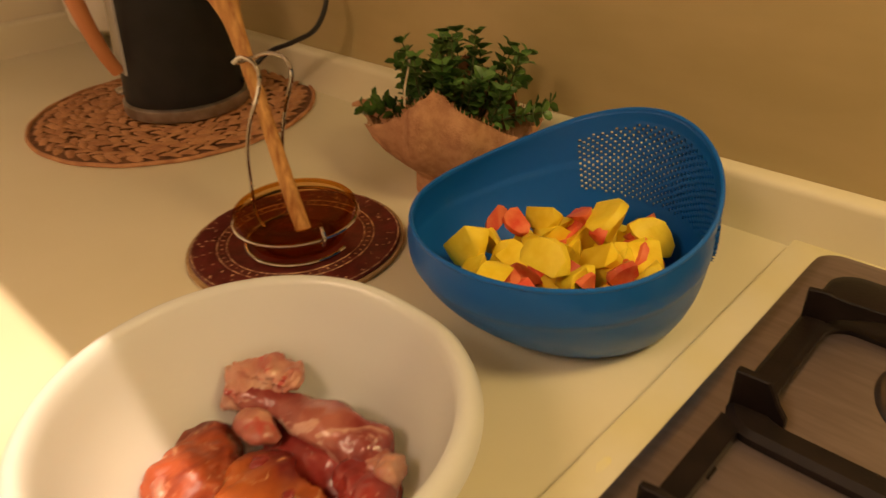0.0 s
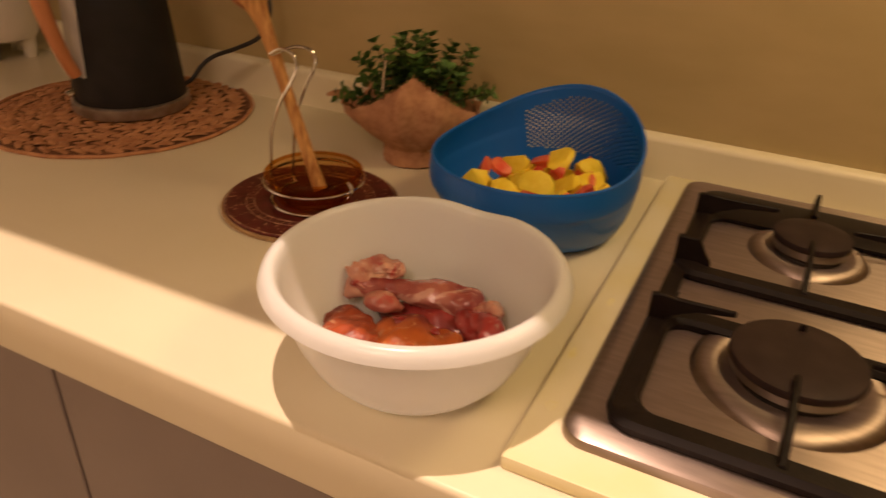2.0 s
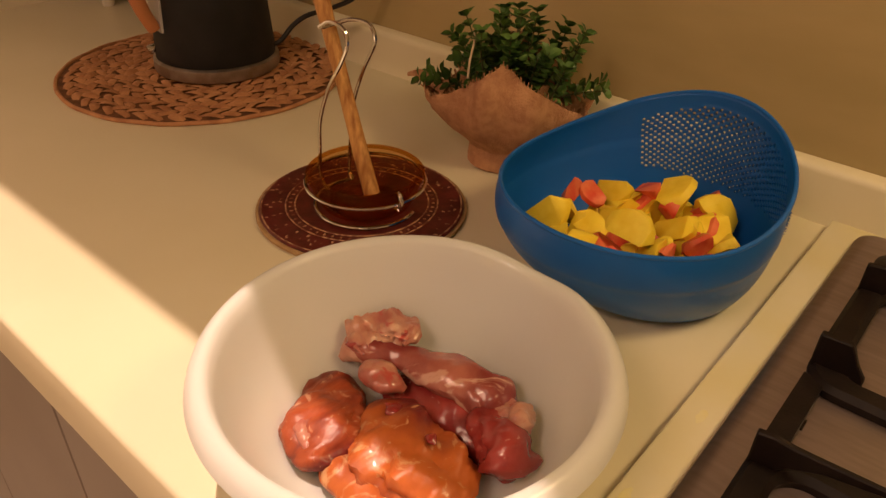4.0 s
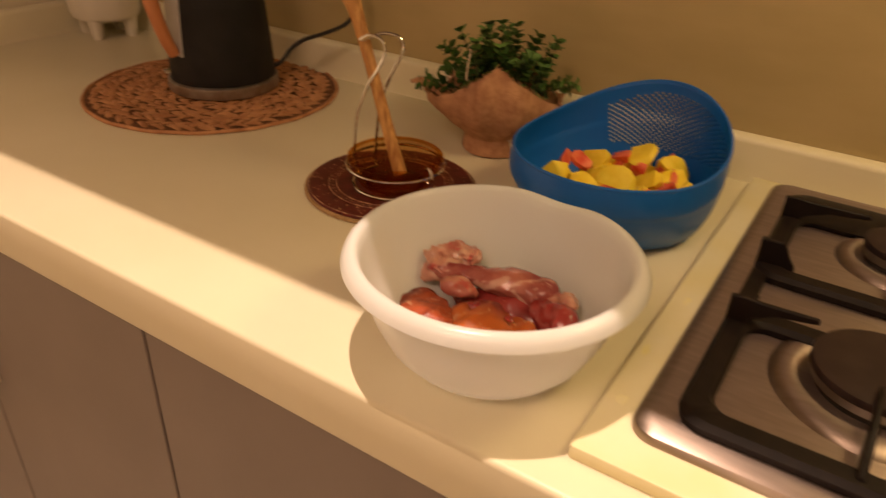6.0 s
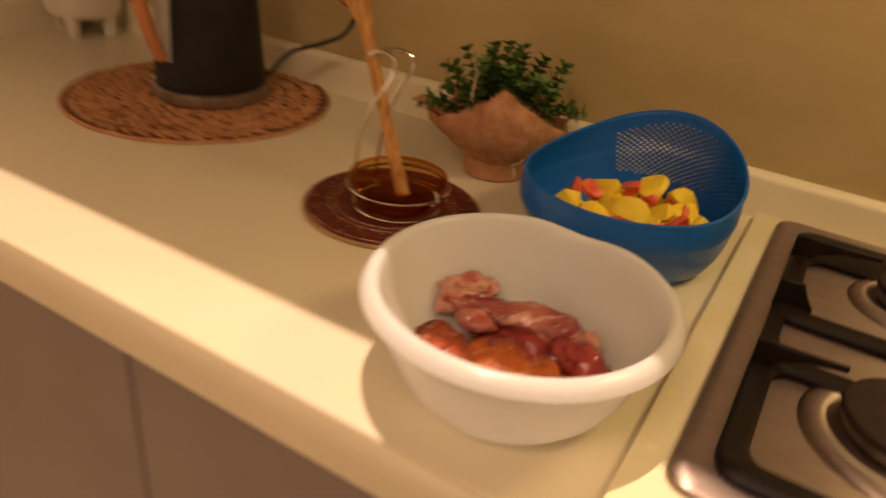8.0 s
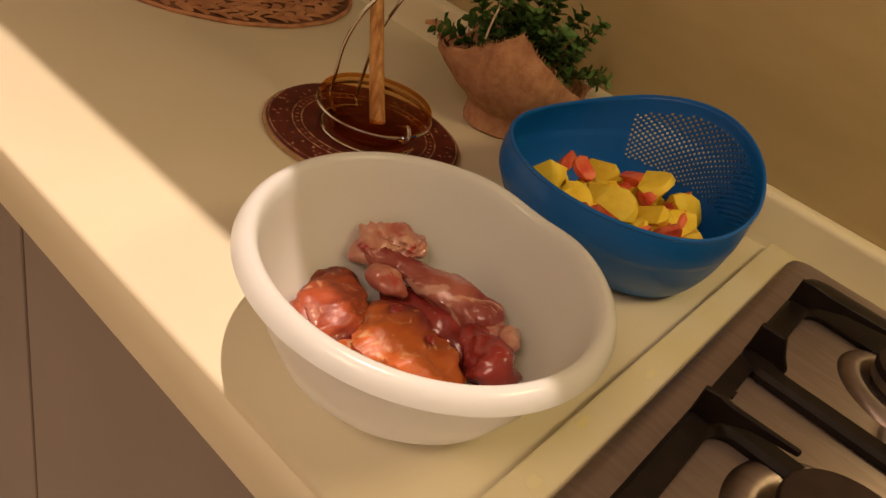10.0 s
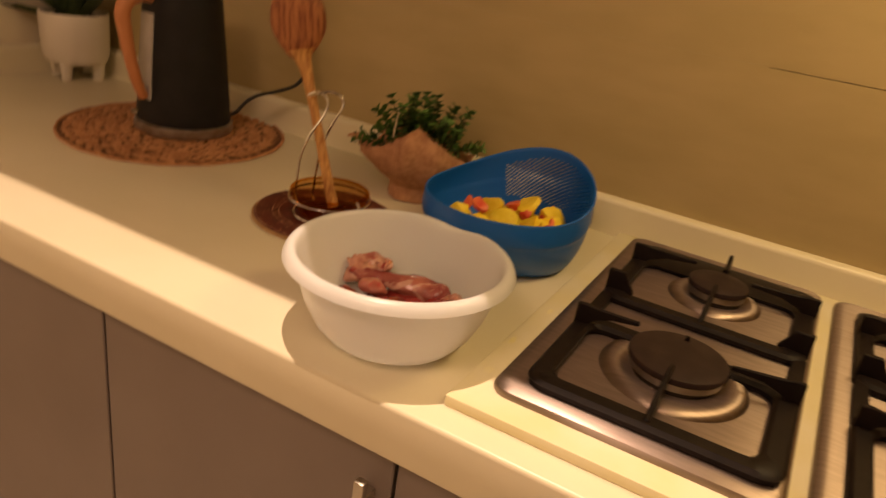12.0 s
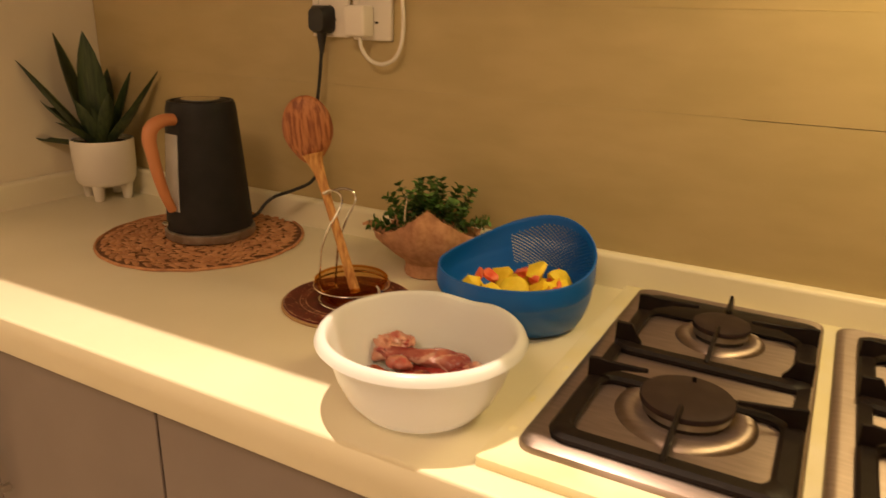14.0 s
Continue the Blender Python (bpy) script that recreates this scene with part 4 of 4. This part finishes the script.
# ---- agave in its white pot ----
AX, AY = -1.232, 0.538
agave = thing("potted_agave", pose(AX, AY, TOP) @ Matrix.Scale(1.12, 4), "potted agave with dark pointed leaves in a footed white pot", "potted plant")
part("pot", lathe([(0, 0.030), (0.046, 0.030), (0.054, 0.034), (0.0585, 0.044), (0.0610, 0.080), (0.0615, 0.122), (0.0605, 0.1245), (0.0575, 0.1235), (0.0565, 0.116), (0, 0.114)], 64), M_CERAMIC, agave, "white ceramic pot")
for k in range(4):
    a = radians(-62 + 90 * k)
    f = part("foot", lathe([(0, 0), (0.0085, 0), (0.0095, 0.002), (0.0125, 0.034), (0, 0.036)], 20), M_CERAMIC, agave, "stubby ceramic foot")
    f.location = (0.041 * math.cos(a), 0.041 * math.sin(a), 0)
part("soil", lathe([(0.0568, 0.1145), (0.05, 0.1155), (0.03, 0.1175), (0, 0.118)], 32), M_SOIL, agave, "dark potting soil")


def blade(length, width, lean, curl, seed):
    """A tapering trough-shaped leaf that arches outwards along x."""
    rng = random.Random(seed)
    bm = bmesh.new()
    rows, x, z, ang = [], 0.004, 0.0, radians(90 - lean)
    n = 16
    for i in range(n + 1):
        t = i / n
        w = width * (0.62 + 1.1 * t - 0.4 * t * t) * (1 - t ** 2.6) if t < 1 else 0.0004
        th = 0.0042 * (1 - t) + 0.0005
        nx, nz = -math.sin(ang), math.cos(ang)
        ring = []
        for s, up in ((-1, 0.55), (-0.91, 0.45), (-0.45, 0.10), (0, 0.0), (0.45, 0.10), (0.91, 0.45), (1, 0.55), (0.5, -0.5), (0, -0.8), (-0.5, -0.5)):
            tooth = 1 + (0.05 * (i % 2) if abs(s) == 1 else 0)
            o = up * w * 0.6 if up > 0 else up * th * 1.8
            ring.append(bm.verts.new((x + nx * o, s * w * tooth, z + nz * o)))
        rows.append(ring)
        x += math.cos(ang) * length / n
        z += math.sin(ang) * length / n
        ang += radians(curl) / n
    for p, q in zip(rows, rows[1:]):
        for k in range(10):
            f = bm.faces.new((p[k], p[(k + 1) % 10], q[(k + 1) % 10], q[k]))
            f.material_index = 1 if k in (0, 5) else 0
    bm.faces.new(rows[-1])
    bmesh.ops.recalc_face_normals(bm, faces=bm.faces)
    return bm


# bearing in plan (degrees), length, half width, lean from upright, curl
for k, (b, ln, w, lean, curl) in enumerate([(205, 0.182, 0.0150, 19, 8), (300, 0.180, 0.0175, 5, 4), (232, 0.165, 0.0150, 40, 10), (212, 0.165, 0.0100, 52, 14), (222, 0.135, 0.0080, 88, 16), (25, 0.130, 0.0110, 26, 6), (32, 0.150, 0.0105, 42, 10),
                                            (10, 0.120, 0.0105, 52, 16), (340, 0.105, 0.0100, 36, 10), (285, 0.085, 0.0115, 30, 8), (120, 0.125, 0.0120, 22, 6), (160, 0.120, 0.0110, 30, 8), (265, 0.075, 0.0105, 50, -10), (310, 0.070, 0.0100, 22, 0)]):
    f = part("leaf", blade(ln * 1.25, w * 1.80, lean, curl, k), M_AGAVE, agave, "dark green pointed leaf")
    f.data.materials.append(M_AGAVE_EDGE)
    f.matrix_basis = pose(0.010 * math.cos(radians(b)), 0.010 * math.sin(radians(b)), 0.113, 0, 0, b)

# ---- boxwood in burlap ----
PX, PY = -0.330, 0.500
plant = thing("potted_boxwood", pose(PX, PY, TOP), "small green boxwood plant wrapped in brown burlap with twine", "potted plant")


def burlap():
    bm = bmesh.new()
    rows = []
    N = 72
    for j, (r, z) in enumerate([(0.0, 0.0), (0.040, 0.0), (0.044, 0.003), (0.043, 0.012), (0.042, 0.024), (0.048, 0.031), (0.062, 0.042), (0.073, 0.056), (0.077, 0.070), (0.075, 0.086)]):
        if r == 0:
            continue
        row = []
        for i in range(N):
            a = 2 * math.pi * i / N
            k = max(0, (z - 0.030) / 0.054)
            away = abs(math.asin(math.sin(a - radians(297))))
            point = max(0, 1 - away / 1.15)       # raised front and back corners of the cloth
            flare = max(0, -math.cos(2 * (a - radians(297))))            # side corners hang outwards
            fold = 0.06 * math.sin(9 * a + 1.3) * (0.3 + k) + 0.10 * noise.noise(Vector((math.cos(a) * 2.5, math.sin(a) * 2.5, z * 30)))
            rr = r * (1 + fold * (0.5 + 0.5 * k)) * (1 - 0.14 * k * point + (0.20 if math.cos(a - radians(207)) > 0 else 0.10) * k * flare)
            zz = z + k * k * (0.050 * point - 0.010) + 0.004 * k * noise.noise(Vector((i * 1.7, 5, z * 90))) + 0.0015 * noise.noise(Vector((i * 0.9, z * 40, 2)))
            row.append(bm.verts.new((rr * math.cos(a), rr * math.sin(a), zz)))
        rows.append(row)
    for p, q in zip(rows, rows[1:]):
        for i in range(N):
            bm.faces.new((p[i], p[(i + 1) % N], q[(i + 1) % N], q[i]))
    bm.faces.new(rows[0][::-1])
    bmesh.ops.recalc_face_normals(bm, faces=bm.faces)
    threads = bmesh.new()                        # loose threads along the cut edge
    rng = random.Random(8)
    for i in range(N):
        for k in range(2):
            p = rows[-1][i].co.lerp(rows[-1][(i + 1) % N].co, k / 2 + rng.uniform(0, 0.4))
            out = Vector((p.x, p.y, 0)).normalized()
            tip = p + out * rng.uniform(-0.001, 0.003) + Vector((rng.uniform(-0.0015, 0.0015), rng.uniform(-0.0015, 0.0015), rng.uniform(0.002, 0.0055)))
            tube([tuple(p), tuple(p.lerp(tip, 0.5) + out * 0.0005), tuple(tip)], [0.0007, 0.0006, 0.0003], 4, 1, bm=threads)
    return bm, threads


cloth_mesh, fringe_mesh = burlap()
tagged(part("fringe", fringe_mesh, M_BURLAP, plant, "frayed brown threads"), kind="stuff")
ob = part("wrap", cloth_mesh, M_BURLAP, plant, "brown burlap wrap with pointed corners")
so = ob.modifiers.new("cloth", "SOLIDIFY")
so.thickness = 0.0016
part("soil", lathe([(0.052, 0.056), (0.03, 0.060), (0, 0.061)], 28), M_SOIL, plant, "dark potting soil")
part("bow", tube([(0.036, -0.028, 0.027), (0.048, -0.034, 0.034), (0.052, -0.030, 0.040), (0.046, -0.026, 0.034), (0.040, -0.030, 0.027), (0.048, -0.040, 0.020), (0.046, -0.038, 0.010)], 0.0012, 6, 4), M_TWINE, plant, "twine bow")
part("thread", tube([(-0.020, -0.050, 0.102), (-0.020, -0.048, 0.120), (-0.022, -0.040, 0.136), (-0.030, -0.030, 0.142)], 0.0012, 6, 4), M_TWINE, plant, "pale loose thread")
part("cloth_corner", tube([(-0.066, -0.030, 0.072), (-0.084, -0.036, 0.080), (-0.098, -0.040, 0.085), (-0.110, -0.044, 0.082)], [0.010, 0.008, 0.006, 0.003], 8, 4, flat=0.35, rough=0.6), M_BURLAP, plant, "frayed cloth corner")
rng = random.Random(21)
leaves = bmesh.new()


def leaflet(bm, c, d, up, ln, wd):
    side = d.cross(up).normalized()
    nrm = side.cross(d).normalized()
    pts = [(0, 0, 0), (0.35, 0.9, 0.10), (0.7, 0.85, 0.10), (1, 0, -0.06), (0.7, -0.85, 0.10), (0.35, -0.9, 0.10)]
    v = [bm.verts.new(c + d * ln * a + side * wd * s + nrm * ln * h) for a, s, h in pts]
    mid = bm.verts.new(c + d * ln * 0.52)
    for k in range(6):
        bm.faces.new((v[k], v[(k + 1) % 6], mid))


for k in range(38):
    a = rng.uniform(0, 6.283)
    out = rng.uniform(0.25, 1.0)
    front = abs(math.atan2(math.sin(a - radians(300)), math.cos(a - radians(300)))) < 0.95
    if front:
        out *= 0.55          # the cloth's raised corner holds these in
    r0 = 0.035 * rng.random()
    p = Vector((r0 * math.cos(a), r0 * math.sin(a), 0.060))
    tip = Vector((0.108 * out * math.cos(a), 0.082 * out * math.sin(a), 0.098 + 0.070 * rng.uniform(0.35, 1.0) * (1.1 - 0.55 * out * out)))
    if k % 4 == 0 and not front:
        tip.z = rng.uniform(0.078, 0.105)
        tip.xy *= 0.105 / max(tip.xy.length, 0.02)
    mid = p.lerp(tip, 0.5) + Vector((0.008 * math.cos(a), 0.008 * math.sin(a), 0.008))
    part("stalk", tube([tuple(p), tuple(mid), tuple(tip)], [0.0012, 0.0010, 0.0005], 5, 4), M_STEM, plant)
    path = smooth_path([p, mid, tip], 8)
    for i in range(5, len(path), 2):
        c = Vector(path[i])
        d = (Vector(path[min(i + 1, len(path) - 1)]) - Vector(path[i - 1])).normalized()
        for s in range(4):
            o = d.orthogonal().normalized()
            o.rotate(Matrix.Rotation(i * 1.57 + s * 2.09 + rng.uniform(-0.4, 0.4), 3, d))
            leaflet(leaves, c, (o + d * rng.uniform(0.35, 0.9)).normalized(), d, rng.uniform(0.0115, 0.0165), rng.uniform(0.0046, 0.0066))
tagged(part("foliage", leaves, M_LEAF, plant, "dense small dark green leaves", smooth=False), kind="stuff")
